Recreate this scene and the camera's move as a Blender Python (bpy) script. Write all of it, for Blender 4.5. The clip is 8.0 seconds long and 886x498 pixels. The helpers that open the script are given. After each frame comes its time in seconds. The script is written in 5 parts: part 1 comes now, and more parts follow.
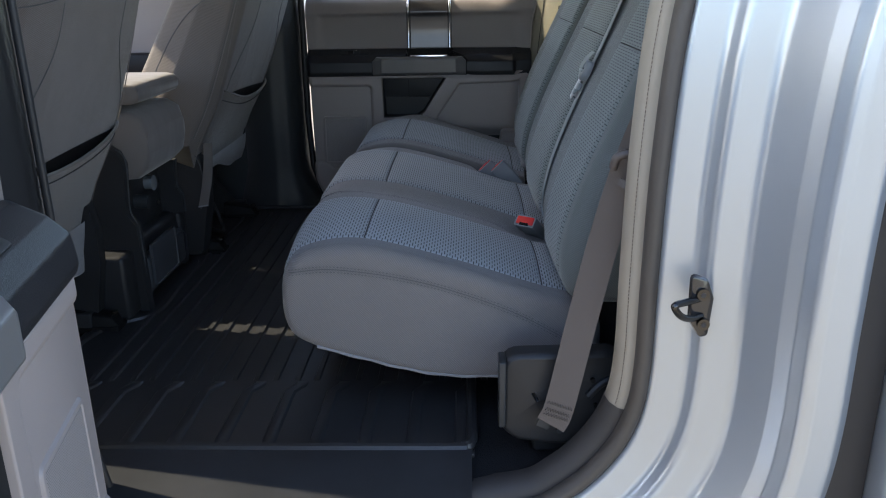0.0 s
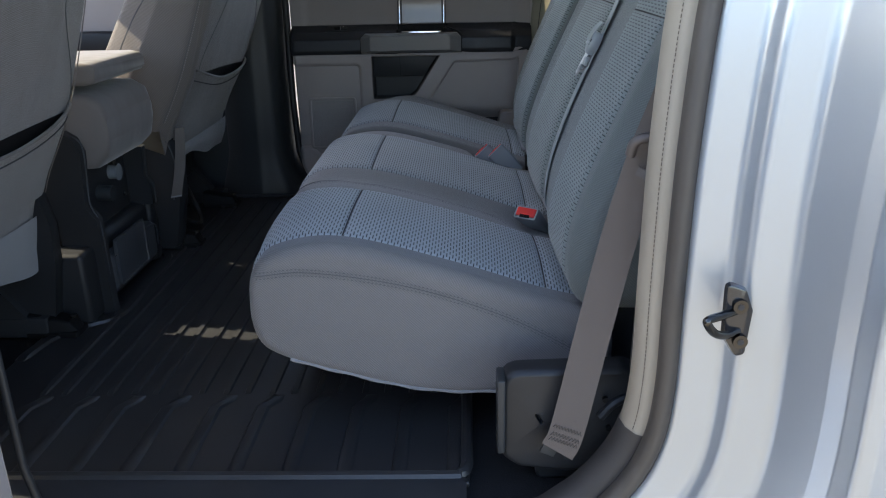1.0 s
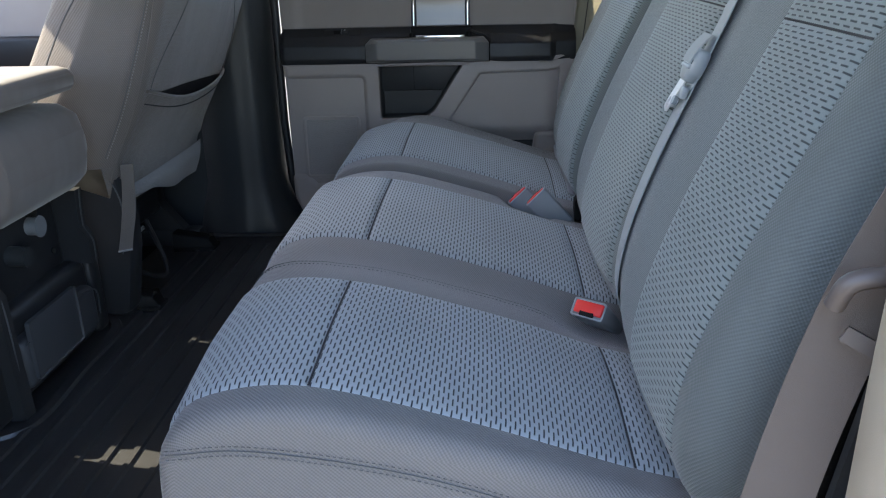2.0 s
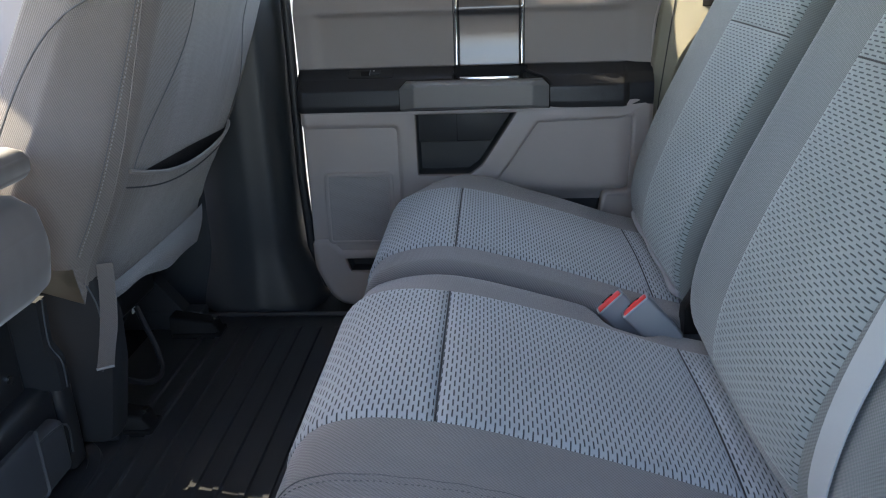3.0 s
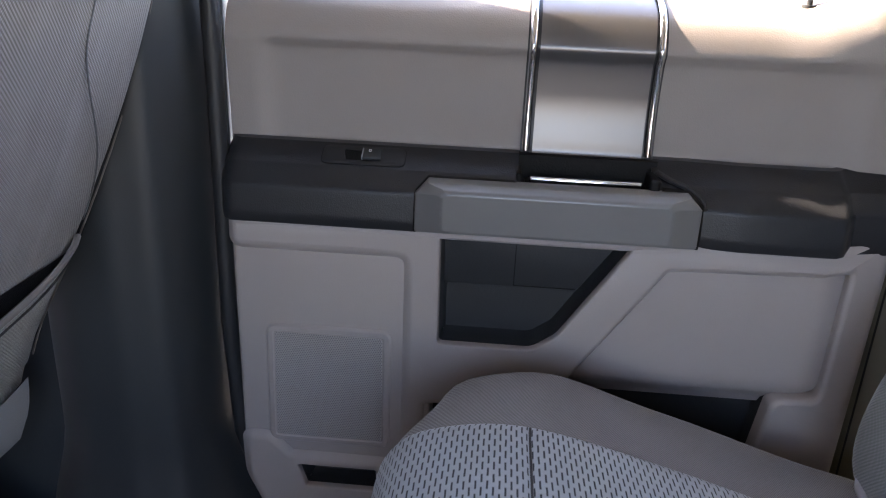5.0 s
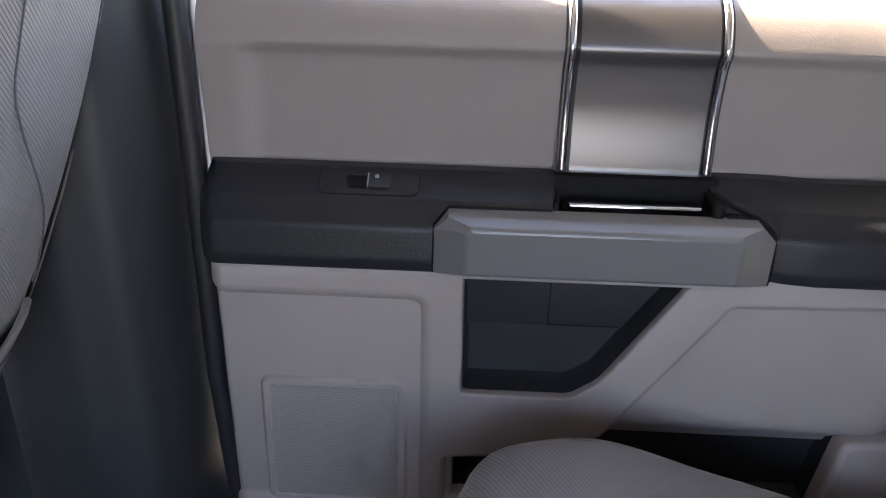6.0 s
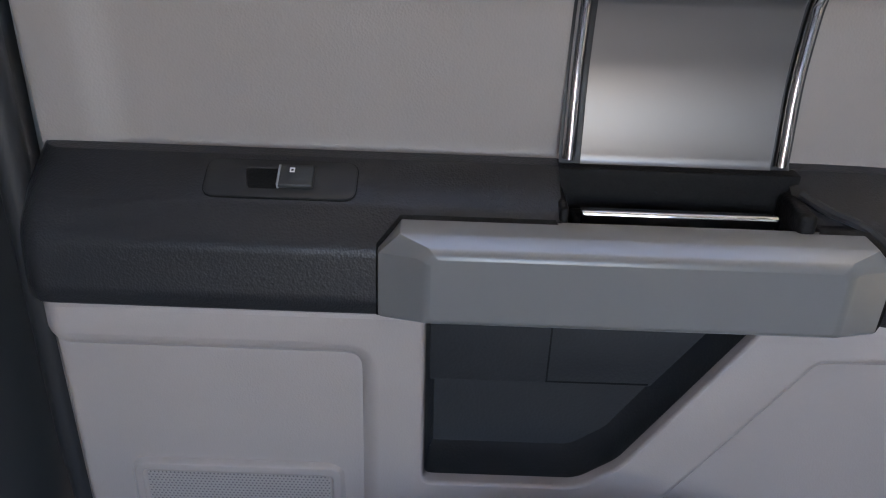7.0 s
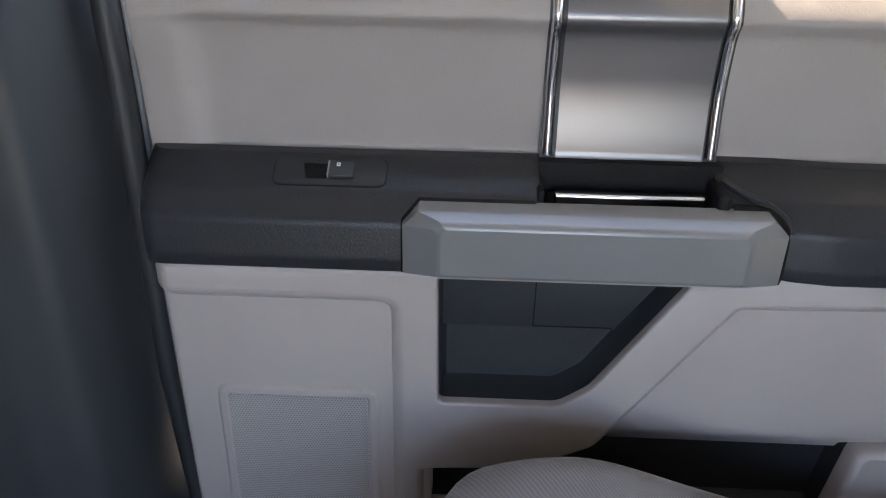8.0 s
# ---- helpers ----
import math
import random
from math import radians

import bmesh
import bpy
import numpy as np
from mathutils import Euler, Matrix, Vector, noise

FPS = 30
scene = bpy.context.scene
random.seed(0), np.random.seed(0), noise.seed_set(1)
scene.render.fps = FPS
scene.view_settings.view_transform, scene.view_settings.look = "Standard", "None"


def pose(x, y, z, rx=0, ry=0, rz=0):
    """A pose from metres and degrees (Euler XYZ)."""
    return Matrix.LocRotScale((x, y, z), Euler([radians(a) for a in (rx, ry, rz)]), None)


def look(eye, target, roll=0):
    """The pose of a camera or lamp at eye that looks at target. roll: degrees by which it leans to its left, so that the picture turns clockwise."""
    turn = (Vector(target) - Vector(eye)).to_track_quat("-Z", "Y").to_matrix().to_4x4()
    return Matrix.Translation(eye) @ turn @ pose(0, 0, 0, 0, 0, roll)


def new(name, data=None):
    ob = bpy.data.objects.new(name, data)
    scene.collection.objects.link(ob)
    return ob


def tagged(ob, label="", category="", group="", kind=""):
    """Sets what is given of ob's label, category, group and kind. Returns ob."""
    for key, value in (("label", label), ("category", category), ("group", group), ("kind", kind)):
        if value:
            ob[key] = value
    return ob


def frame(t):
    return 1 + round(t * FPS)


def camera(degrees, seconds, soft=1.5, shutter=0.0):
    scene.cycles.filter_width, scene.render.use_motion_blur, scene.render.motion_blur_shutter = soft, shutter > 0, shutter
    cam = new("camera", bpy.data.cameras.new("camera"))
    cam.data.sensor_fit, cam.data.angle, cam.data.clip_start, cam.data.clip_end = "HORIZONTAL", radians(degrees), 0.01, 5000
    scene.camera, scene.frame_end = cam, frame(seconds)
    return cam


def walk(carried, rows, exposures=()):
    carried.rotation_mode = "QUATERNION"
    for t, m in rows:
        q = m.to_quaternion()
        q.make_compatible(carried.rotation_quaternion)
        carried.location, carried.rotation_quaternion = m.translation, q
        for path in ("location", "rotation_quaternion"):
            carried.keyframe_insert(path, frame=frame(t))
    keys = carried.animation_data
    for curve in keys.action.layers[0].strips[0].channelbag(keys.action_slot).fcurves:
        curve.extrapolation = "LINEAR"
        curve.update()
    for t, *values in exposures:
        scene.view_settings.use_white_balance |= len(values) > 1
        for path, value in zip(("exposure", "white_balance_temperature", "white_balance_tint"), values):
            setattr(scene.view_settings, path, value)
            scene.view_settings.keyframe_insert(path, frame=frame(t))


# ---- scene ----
from mathutils.geometry import tessellate_polygon

cam = camera(58.3, 8.0, soft=1.1)
PATH = [
    (0, (0.078, 0.12, 0.772), (0.019, 2.013, 0.13), -0.9),
    (0.5, (0.073, 0.148, 0.752), (0.025, 2.038, 0.101), -0.8),
    (1, (0.089, 0.298, 0.738), (0.03, 2.177, 0.055), -1.3),
    (1.2, (0.079, 0.394, 0.733), (0.025, 2.272, 0.048), -1.1),
    (2.3, (0.058, 0.956, 0.722), (-0.071, 2.826, 0.023), -1.9),
    (2.5, (0.018, 1.053, 0.719), (-0.118, 2.923, 0.023), -2.1),
    (3, (-0.042, 1.199, 0.781), (-0.172, 3.069, 0.083), -2.1),
    (3.5, (-0.077, 1.346, 0.795), (-0.201, 3.216, 0.098), -1.9),
    (4, (-0.096, 1.604, 0.834), (-0.204, 3.474, 0.132), -1.6),
    (4.5, (-0.113, 1.884, 0.762), (-0.26, 3.762, 0.092), 3.4),
    (4.7, (-0.131, 1.981, 0.767), (-0.27, 3.855, 0.082), 3.1),
    (5.8, (-0.199, 2.189, 0.827), (-0.298, 3.987, -0.043), 0.8),
    (6, (-0.211, 2.244, 0.82), (-0.277, 4.044, -0.049), 1.4),
    (6.5, (-0.2, 2.413, 0.78), (-0.212, 4.197, -0.123), 2.1),
    (7, (-0.207, 2.498, 0.736), (-0.199, 4.277, -0.179), 2.2),
    (7.5, (-0.201, 2.464, 0.76), (-0.188, 4.233, -0.172), 2.0),
    (8, (-0.188, 2.337, 0.809), (-0.254, 4.095, -0.142), 0.9),
]
walk(cam, [(t, look(eye, target, roll)) for t, eye, target, roll in PATH],
     exposures=[(0.0, 2.14, 6480, 14), (1.2, 2.50, 6450, 13), (2.5, 3.30, 6450, 13), (3.5, 3.42, 6480, 14), (4.0, 3.42, 6520, 15), (4.5, 3.72, 6680, 21), (6.0, 4.12, 6850, 24), (6.5, 4.10, 6850, 24), (7.0, 4.42, 6850, 21), (7.5, 4.78, 6850, 18), (8.0, 4.6, 6850, 19)])

# ---- world, sun and exposure ----
SUN_TO = Vector((-1.0, 0.232, 0.79)).normalized()
world = bpy.data.worlds.new("sky")
world.use_nodes = True
scene.world = world
wn = world.node_tree
sky = wn.nodes.new("ShaderNodeTexSky")
sky.sky_type = "NISHITA"
sky.sun_disc = False
sky.sun_elevation = math.asin(SUN_TO.z)
sky.sun_rotation = math.atan2(SUN_TO.x, SUN_TO.y)
wn.links.new(sky.outputs[0], wn.nodes["Background"].inputs[0])
wn.nodes["Background"].inputs[1].default_value = 0.15
sun = new("sun", bpy.data.lights.new("sun", "SUN"))
sun.data.energy, sun.data.angle, sun.data.color = 2.7, radians(0.6), (1.0, 0.90, 0.66)
sun.matrix_world = look(SUN_TO * 20, (0, 0, 0))


# ---- materials ----
def nodes_of(name):
    m = bpy.data.materials.new(name)
    m.use_nodes = True
    nt = m.node_tree
    return m, nt, nt.nodes["Principled BSDF"]


def math_node(nt, op, a, b=None, c=None, clamp=False):
    n = nt.nodes.new("ShaderNodeMath")
    n.operation = op
    n.use_clamp = clamp
    for i, v in enumerate((a, b, c)):
        if v is None:
            continue
        if isinstance(v, (int, float)):
            n.inputs[i].default_value = v
        else:
            nt.links.new(v, n.inputs[i])
    return n.outputs[0]


def mixed(nt, fac, a, b):
    n = nt.nodes.new("ShaderNodeMix")
    n.data_type = "RGBA"
    nt.links.new(fac, n.inputs[0])
    for sock, v in ((n.inputs[6], a), (n.inputs[7], b)):
        if isinstance(v, tuple):
            sock.default_value = (*v, 1)
        else:
            nt.links.new(v, sock)
    return n.outputs[2]


def noise_node(nt, scale, detail=3.0, rough=0.55, coord="Object", stretch=None):
    tc = nt.nodes.new("ShaderNodeTexCoord")
    out = tc.outputs[coord]
    if stretch:
        mp = nt.nodes.new("ShaderNodeMapping")
        mp.inputs["Scale"].default_value = stretch
        nt.links.new(out, mp.inputs[0])
        out = mp.outputs[0]
    n = nt.nodes.new("ShaderNodeTexNoise")
    n.inputs["Scale"].default_value, n.inputs["Detail"].default_value, n.inputs["Roughness"].default_value = scale, detail, rough
    nt.links.new(out, n.inputs["Vector"])
    return n.outputs["Fac"]


def bump(nt, bsdf, height, strength, distance):
    b = nt.nodes.new("ShaderNodeBump")
    b.inputs["Strength"].default_value, b.inputs["Distance"].default_value = strength, distance
    nt.links.new(height, b.inputs["Height"])
    nt.links.new(b.outputs[0], bsdf.inputs["Normal"])


def ramped(nt, fac, lo, hi):
    return math_node(nt, "MULTIPLY_ADD", fac, hi - lo, lo)


def plain(name, color, rough=0.5, metal=0.0, grain=900.0, grain_strength=0.15, grain_depth=0.0004, vary=0.12, coat=0.0, spec=0.5):
    """Moulded plastic, paint or metal with fine grain and a broad uneven tone."""
    m, nt, p = nodes_of(name)
    broad = noise_node(nt, 7.0, 4.0)
    dark = tuple(c * (1 - vary) for c in color)
    light = tuple(min(1, c * (1 + vary)) for c in color)
    nt.links.new(mixed(nt, broad, dark, light), p.inputs["Base Color"])
    fine = noise_node(nt, grain, 2.0)
    nt.links.new(ramped(nt, broad, rough * 0.85, min(1, rough * 1.15)), p.inputs["Roughness"])
    p.inputs["Metallic"].default_value = metal
    p.inputs["Specular IOR Level"].default_value = spec
    p.inputs["Coat Weight"].default_value = coat
    p.inputs["Coat Roughness"].default_value = 0.08
    if grain_strength:
        bump(nt, p, fine, grain_strength, grain_depth)
    return m


def leather_grain(name, color, rough=0.5, scale=420.0, strength=0.5, vary=0.1, spec=0.5):
    """Moulded plastic with a pebbled leather grain."""
    m, nt, p = nodes_of(name)
    broad = noise_node(nt, 6.0, 4.0)
    nt.links.new(mixed(nt, broad, tuple(c * (1 - vary) for c in color), tuple(c * (1 + vary) for c in color)), p.inputs["Base Color"])
    tc = nt.nodes.new("ShaderNodeTexCoord")
    v = nt.nodes.new("ShaderNodeTexVoronoi")
    v.inputs["Scale"].default_value = scale
    nt.links.new(tc.outputs["Object"], v.inputs["Vector"])
    h = math_node(nt, "ADD", math_node(nt, "MULTIPLY", v.outputs["Distance"], 0.7), math_node(nt, "MULTIPLY", noise_node(nt, scale * 0.5, 3), 0.6))
    bump(nt, p, h, strength, 0.0008)
    p.inputs["Specular IOR Level"].default_value = spec
    nt.links.new(ramped(nt, broad, rough * 0.88, rough * 1.12), p.inputs["Roughness"])
    return m


def weave(name, color, pitch=0.0022, vary=0.14, sheen=0.25, folds=0.0):
    """Plain woven seat cloth: a fine twill seen on UVs in metres."""
    m, nt, p = nodes_of(name)
    uv = nt.nodes.new("ShaderNodeTexCoord")
    sep = nt.nodes.new("ShaderNodeSeparateXYZ")
    nt.links.new(uv.outputs["UV"], sep.inputs[0])
    a = math_node(nt, "SINE", math_node(nt, "MULTIPLY", math_node(nt, "ADD", sep.outputs[0], sep.outputs[1]), 2 * math.pi / pitch))
    b = math_node(nt, "SINE", math_node(nt, "MULTIPLY", math_node(nt, "SUBTRACT", sep.outputs[0], sep.outputs[1]), 2 * math.pi / (pitch * 0.8)))
    tw = math_node(nt, "ADD", math_node(nt, "MULTIPLY_ADD", a, 0.38, 0.5), math_node(nt, "MULTIPLY", b, 0.16), clamp=True)
    broad = noise_node(nt, 9.0, 5.0)
    fine = noise_node(nt, 700.0, 2.0)
    k = math_node(nt, "ADD", math_node(nt, "MULTIPLY", tw, 0.62), math_node(nt, "ADD", math_node(nt, "MULTIPLY", broad, 0.22), math_node(nt, "MULTIPLY", fine, 0.22)), clamp=True)
    nt.links.new(mixed(nt, k, tuple(c * (1 - 2.2 * vary) for c in color), tuple(c * (1 + 1.6 * vary) for c in color)), p.inputs["Base Color"])
    if folds:
        soft = noise_node(nt, 9.0, 2.0, 0.45, stretch=(1.0, 1.2, 0.8))
        tw = math_node(nt, "ADD", math_node(nt, "MULTIPLY", tw, 0.0006), math_node(nt, "MULTIPLY", soft, folds))
        bump(nt, p, tw, 1.0, 1.0)
    else:
        bump(nt, p, tw, 0.5, 0.0009)
    p.inputs["Roughness"].default_value = 0.9
    p.inputs["Specular IOR Level"].default_value = 0.2
    p.inputs["Sheen Weight"].default_value = sheen
    p.inputs["Sheen Roughness"].default_value = 0.4
    return m


def dash_knit(name, color, dark, pitch=0.0050, length=0.0185):
    """Spacer knit with staggered dark slits that run across the vehicle; UVs in metres."""
    m, nt, p = nodes_of(name)
    uv = nt.nodes.new("ShaderNodeTexCoord")
    sep = nt.nodes.new("ShaderNodeSeparateXYZ")
    nt.links.new(uv.outputs["UV"], sep.inputs[0])
    wob = math_node(nt, "MULTIPLY", math_node(nt, "SUBTRACT", noise_node(nt, 60.0, 2.0), 0.5), 0.25)
    row = math_node(nt, "ADD", math_node(nt, "DIVIDE", sep.outputs[1], pitch), wob)
    idx = math_node(nt, "FLOOR", row)
    shift = math_node(nt, "MULTIPLY", math_node(nt, "MODULO", idx, 2.0), 0.5)
    fu = math_node(nt, "FRACT", math_node(nt, "ADD", math_node(nt, "DIVIDE", sep.outputs[0], length), shift))
    fv = math_node(nt, "FRACT", row)
    du = math_node(nt, "ABSOLUTE", math_node(nt, "SUBTRACT", fu, 0.5))
    dv = math_node(nt, "ABSOLUTE", math_node(nt, "SUBTRACT", fv, 0.5))
    mu = math_node(nt, "MULTIPLY", math_node(nt, "SUBTRACT", 0.38, du), 9.0, clamp=True)
    mv = math_node(nt, "MULTIPLY", math_node(nt, "SUBTRACT", 0.23, dv), 8.0, clamp=True)
    slit = math_node(nt, "MULTIPLY", mu, mv)
    broad = noise_node(nt, 8.0, 5.0)
    fine = noise_node(nt, 900.0, 2.0)
    k = math_node(nt, "ADD", math_node(nt, "MULTIPLY", broad, 0.6), math_node(nt, "MULTIPLY", fine, 0.4))
    cloth = mixed(nt, k, tuple(c * 0.75 for c in color), tuple(c * 1.25 for c in color))
    nt.links.new(mixed(nt, slit, cloth, dark), p.inputs["Base Color"])
    h = math_node(nt, "SUBTRACT", math_node(nt, "MULTIPLY", fine, 0.15), slit)
    bump(nt, p, h, 0.6, 0.0012)
    p.inputs["Roughness"].default_value = 0.9
    p.inputs["Specular IOR Level"].default_value = 0.2
    p.inputs["Sheen Weight"].default_value = 0.25
    p.inputs["Sheen Roughness"].default_value = 0.4
    return m


GREY_PANEL = leather_grain("grey_trim_plastic", (0.313, 0.273, 0.258), 0.47, 700.0, 0.16)
# the grey trim plastic again, darkened for the shade on the upper door
GREY_UPPER_SHADED = leather_grain("grey_shaded_upper_plastic", (0.242, 0.212, 0.200), 0.5, 600.0, 0.22)
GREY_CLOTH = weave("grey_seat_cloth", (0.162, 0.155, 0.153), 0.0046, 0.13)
SEAT_COVER = weave("grey_front_seat_cloth", (0.146, 0.129, 0.119), 0.0042, 0.12, folds=0.006)
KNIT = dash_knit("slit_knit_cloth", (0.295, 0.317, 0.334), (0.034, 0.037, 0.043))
# backrest copies of the cushion knit and cloth, their shade put into the colour
KNIT_BACK_SHADED = dash_knit("slit_knit_shaded_back_cloth", (0.178, 0.206, 0.206), (0.040, 0.047, 0.050))
CLOTH_BACK_SHADED = weave("teal_grey_shaded_back_cloth", (0.112, 0.126, 0.124), 0.0046, 0.11)
SEAM_SOFT = plain("soft_grey_seam", (0.085, 0.088, 0.090), 0.9, grain_strength=0.0)
BLACK_LEATHER = leather_grain("black_grained_plastic", (0.0205, 0.0212, 0.0240), 0.34, 640.0, 0.34, spec=0.28)
BLACK_PLASTIC = plain("black_plastic", (0.020, 0.0208, 0.0228), 0.46, grain=500.0, grain_strength=0.25, spec=0.35)
CHARCOAL = plain("charcoal_trim_plastic", (0.030, 0.033, 0.0355), 0.40, grain=600.0, grain_strength=0.3, spec=0.3)
HANDLE_GREY = plain("satin_grey_plastic", (0.142, 0.141, 0.139), 0.29, grain=1200.0, grain_strength=0.05, vary=0.08)
RUBBER = plain("black_mat_rubber", (0.023, 0.0235, 0.0255), 0.38, grain=350.0, grain_strength=0.3, vary=0.25)
POCKET_BLACK = leather_grain("pocket_black_plastic", (0.024, 0.0255, 0.028), 0.45, 420.0, 0.3, spec=0.35)
# for black parts, and for recesses whose shade is put into the colour
DEEP_BLACK = leather_grain("deep_black_plastic_and_shade", (0.006, 0.006, 0.0065), 0.6, 420.0, 0.5, spec=0.15)
# mat rubber for the sill flap, its base raised to look lit by the sky
RUBBER_SMOOTH_LIT = plain("smooth_lit_black_rubber", (0.050, 0.053, 0.060), 0.34, grain=250.0, grain_strength=0.15, vary=0.3)
SATIN_STEEL = plain("satin_steel", (0.62, 0.63, 0.64), 0.35, 0.5, grain=600.0, grain_strength=0.05)
CARPET = plain("black_carpet", (0.014, 0.014, 0.015), 0.95, grain=450.0, grain_strength=0.9, grain_depth=0.002, spec=0.1)
SILVER = plain("silver_metallic_paint", (0.40, 0.44, 0.48), 0.33, 0.62, grain=1500.0, grain_strength=0.0, vary=0.03, coat=0.6)
CHROME = plain("chrome", (0.8, 0.8, 0.82), 0.08, 1.0, grain_strength=0.0, vary=0.03)
ACCENT = plain("brushed_silver_accent", (0.148, 0.141, 0.14), 0.345, 0.8, grain=900.0, grain_strength=0.03, vary=0.04)
DARK_CHROME = plain("dark_chrome", (0.07, 0.069, 0.068), 0.16, 1.0, grain_strength=0.0, vary=0.1)
GLOSS_BLACK = plain("gloss_black_steel", (0.018, 0.018, 0.019), 0.18, 0.0, grain_strength=0.0, vary=0.2, coat=0.5)
SEAL = plain("door_seal_rubber", (0.030, 0.027, 0.026), 0.6, grain=300.0, grain_strength=0.3)
SEAL_BROWN = plain("brown_black_door_seal", (0.060, 0.052, 0.045), 0.5, grain=300.0, grain_strength=0.3)
SEAL_TAN = plain("grey_brown_trim_lip", (0.27, 0.235, 0.185), 0.6, grain=900.0, grain_strength=0.3)
BELT_GREY = plain("grey_belt_webbing", (0.112, 0.093, 0.081), 0.8, grain=1400.0, grain_strength=0.6, vary=0.1, spec=0.2)
LATCH_GREY = plain("pale_grey_latch_plastic", (0.26, 0.285, 0.30), 0.38, grain=900.0, grain_strength=0.05)
BELT_LIGHT = plain("pale_grey_belt_webbing", (0.27, 0.295, 0.305), 0.75, grain=1400.0, grain_strength=0.6, vary=0.08, spec=0.25)
BUCKLE_GREY = plain("dark_grey_buckle_plastic", (0.165, 0.175, 0.188), 0.5, grain=900.0, grain_strength=0.1)
FOOT_GREY = plain("slate_grey_plastic", (0.045, 0.049, 0.056), 0.5, grain=900.0, grain_strength=0.1)
GUIDE_BROWN = plain("grey_brown_guide_plastic", (0.085, 0.070, 0.064), 0.45, grain=900.0, grain_strength=0.1)
RED = plain("red_button_plastic", (0.72, 0.035, 0.03), 0.35, grain_strength=0.0, vary=0.06)
STEEL = plain("bare_steel", (0.34, 0.33, 0.31), 0.25, 1.0, grain=200.0, grain_strength=0.1)
PILLAR_TAN = leather_grain("warm_grey_pillar_plastic", (0.195, 0.180, 0.132), 0.55, 700.0, 0.16)
HEADLINER = weave("grey_headliner_cloth", (0.36, 0.35, 0.335), 0.003, 0.05)
CONCRETE = plain("sunlit_concrete", (0.30, 0.255, 0.19), 0.9, grain=30.0, grain_strength=0.4, grain_depth=0.004, vary=0.2)
WHITE_PAINT = plain("white_car_paint", (0.75, 0.75, 0.74), 0.3, grain_strength=0.0, vary=0.03, coat=0.6)
PALE_HEM = weave("pale_grey_hem_cloth", (0.22, 0.22, 0.23), 0.002, 0.08)
THREAD = plain("pale_stitching", (0.21, 0.20, 0.19), 0.8, grain_strength=0.0)
THREAD_DARK = plain("dark_seam", (0.03, 0.03, 0.033), 0.9, grain_strength=0.0)
STITCH_BROWN = plain("brown_stitching", (0.10, 0.08, 0.06), 0.9, grain_strength=0.0)
SWITCH_MARK = plain("white_printed_mark", (0.75, 0.75, 0.75), 0.5, grain_strength=0.0)
DASH = leather_grain("grey_dashboard", (0.20, 0.195, 0.19), 0.6, 300.0, 0.3)
GLASS, _nt, _p = nodes_of("clear_window_glass")
_p.inputs["Transmission Weight"].default_value = 1.0
_p.inputs["Roughness"].default_value = 0.0
_p.inputs["IOR"].default_value = 1.02
_p.inputs["Base Color"].default_value = (0.86, 0.89, 0.88, 1)
PRIVACY, _nt, _p = nodes_of("dark_privacy_glass")
_p.inputs["Transmission Weight"].default_value = 1.0
_p.inputs["Roughness"].default_value = 0.0
_p.inputs["IOR"].default_value = 1.02
_p.inputs["Base Color"].default_value = (0.42, 0.45, 0.45, 1)


# ---- builders ----
def thing(name, at=(0, 0, 0), **tags):
    ob = new(name)
    ob.empty_display_size = 0.05
    ob.location = at
    return tagged(ob, **tags)


def part(name, bm, material, parent=None, label="", flip=False, angle=38.0, weighted=False, **tags):
    """Links a bmesh as one mesh object under a thing or a part."""
    if flip:
        for v in bm.verts:
            v.co.y = -v.co.y
        bmesh.ops.reverse_faces(bm, faces=bm.faces[:])
    lim = radians(angle)
    for f in bm.faces:
        f.smooth = True
    for e in bm.edges:
        if len(e.link_faces) == 2:
            e.smooth = e.calc_face_angle(0.0) < lim
    me = bpy.data.meshes.new(name)
    bm.to_mesh(me)
    bm.free()
    me.materials.append(material)
    ob = new(name, me)
    if parent:
        ob.parent = parent
    if weighted:
        w = ob.modifiers.new("normals", "WEIGHTED_NORMAL")
        w.keep_sharp = True
    return tagged(ob, label=label, **tags)


def box(x0, x1, y0, y1, z0, z1, bevel=0.0, seg=3):
    bm = bmesh.new()
    bmesh.ops.create_cube(bm, size=1.0, matrix=Matrix.Translation(((x0 + x1) / 2, (y0 + y1) / 2, (z0 + z1) / 2)) @ Matrix.Diagonal((x1 - x0, y1 - y0, z1 - z0, 1)))
    if bevel:
        bmesh.ops.bevel(bm, geom=bm.edges[:], offset=bevel, segments=seg, profile=0.5, affect="EDGES")
    return bm


def merged(*bms):
    """Several bmeshes as one."""
    out = bmesh.new()
    for b in bms:
        me = bpy.data.meshes.new("tmp")
        b.to_mesh(me)
        b.free()
        out.from_mesh(me)
        bpy.data.meshes.remove(me)
    return out


def moved(bm, m):
    bmesh.ops.transform(bm, matrix=m, verts=bm.verts[:])
    return bm


def loft(rings, cap=True, closed=True):
    bm = bmesh.new()
    vs = [[bm.verts.new(p) for p in r] for r in rings]
    n = len(rings[0])
    for a, b in zip(vs, vs[1:]):
        for i in range(n if closed else n - 1):
            j = (i + 1) % n
            bm.faces.new((a[i], a[j], b[j], b[i]))
    if cap:
        bm.faces.new(vs[0][::-1])
        bm.faces.new(vs[-1])
    bmesh.ops.recalc_face_normals(bm, faces=bm.faces[:])
    return bm


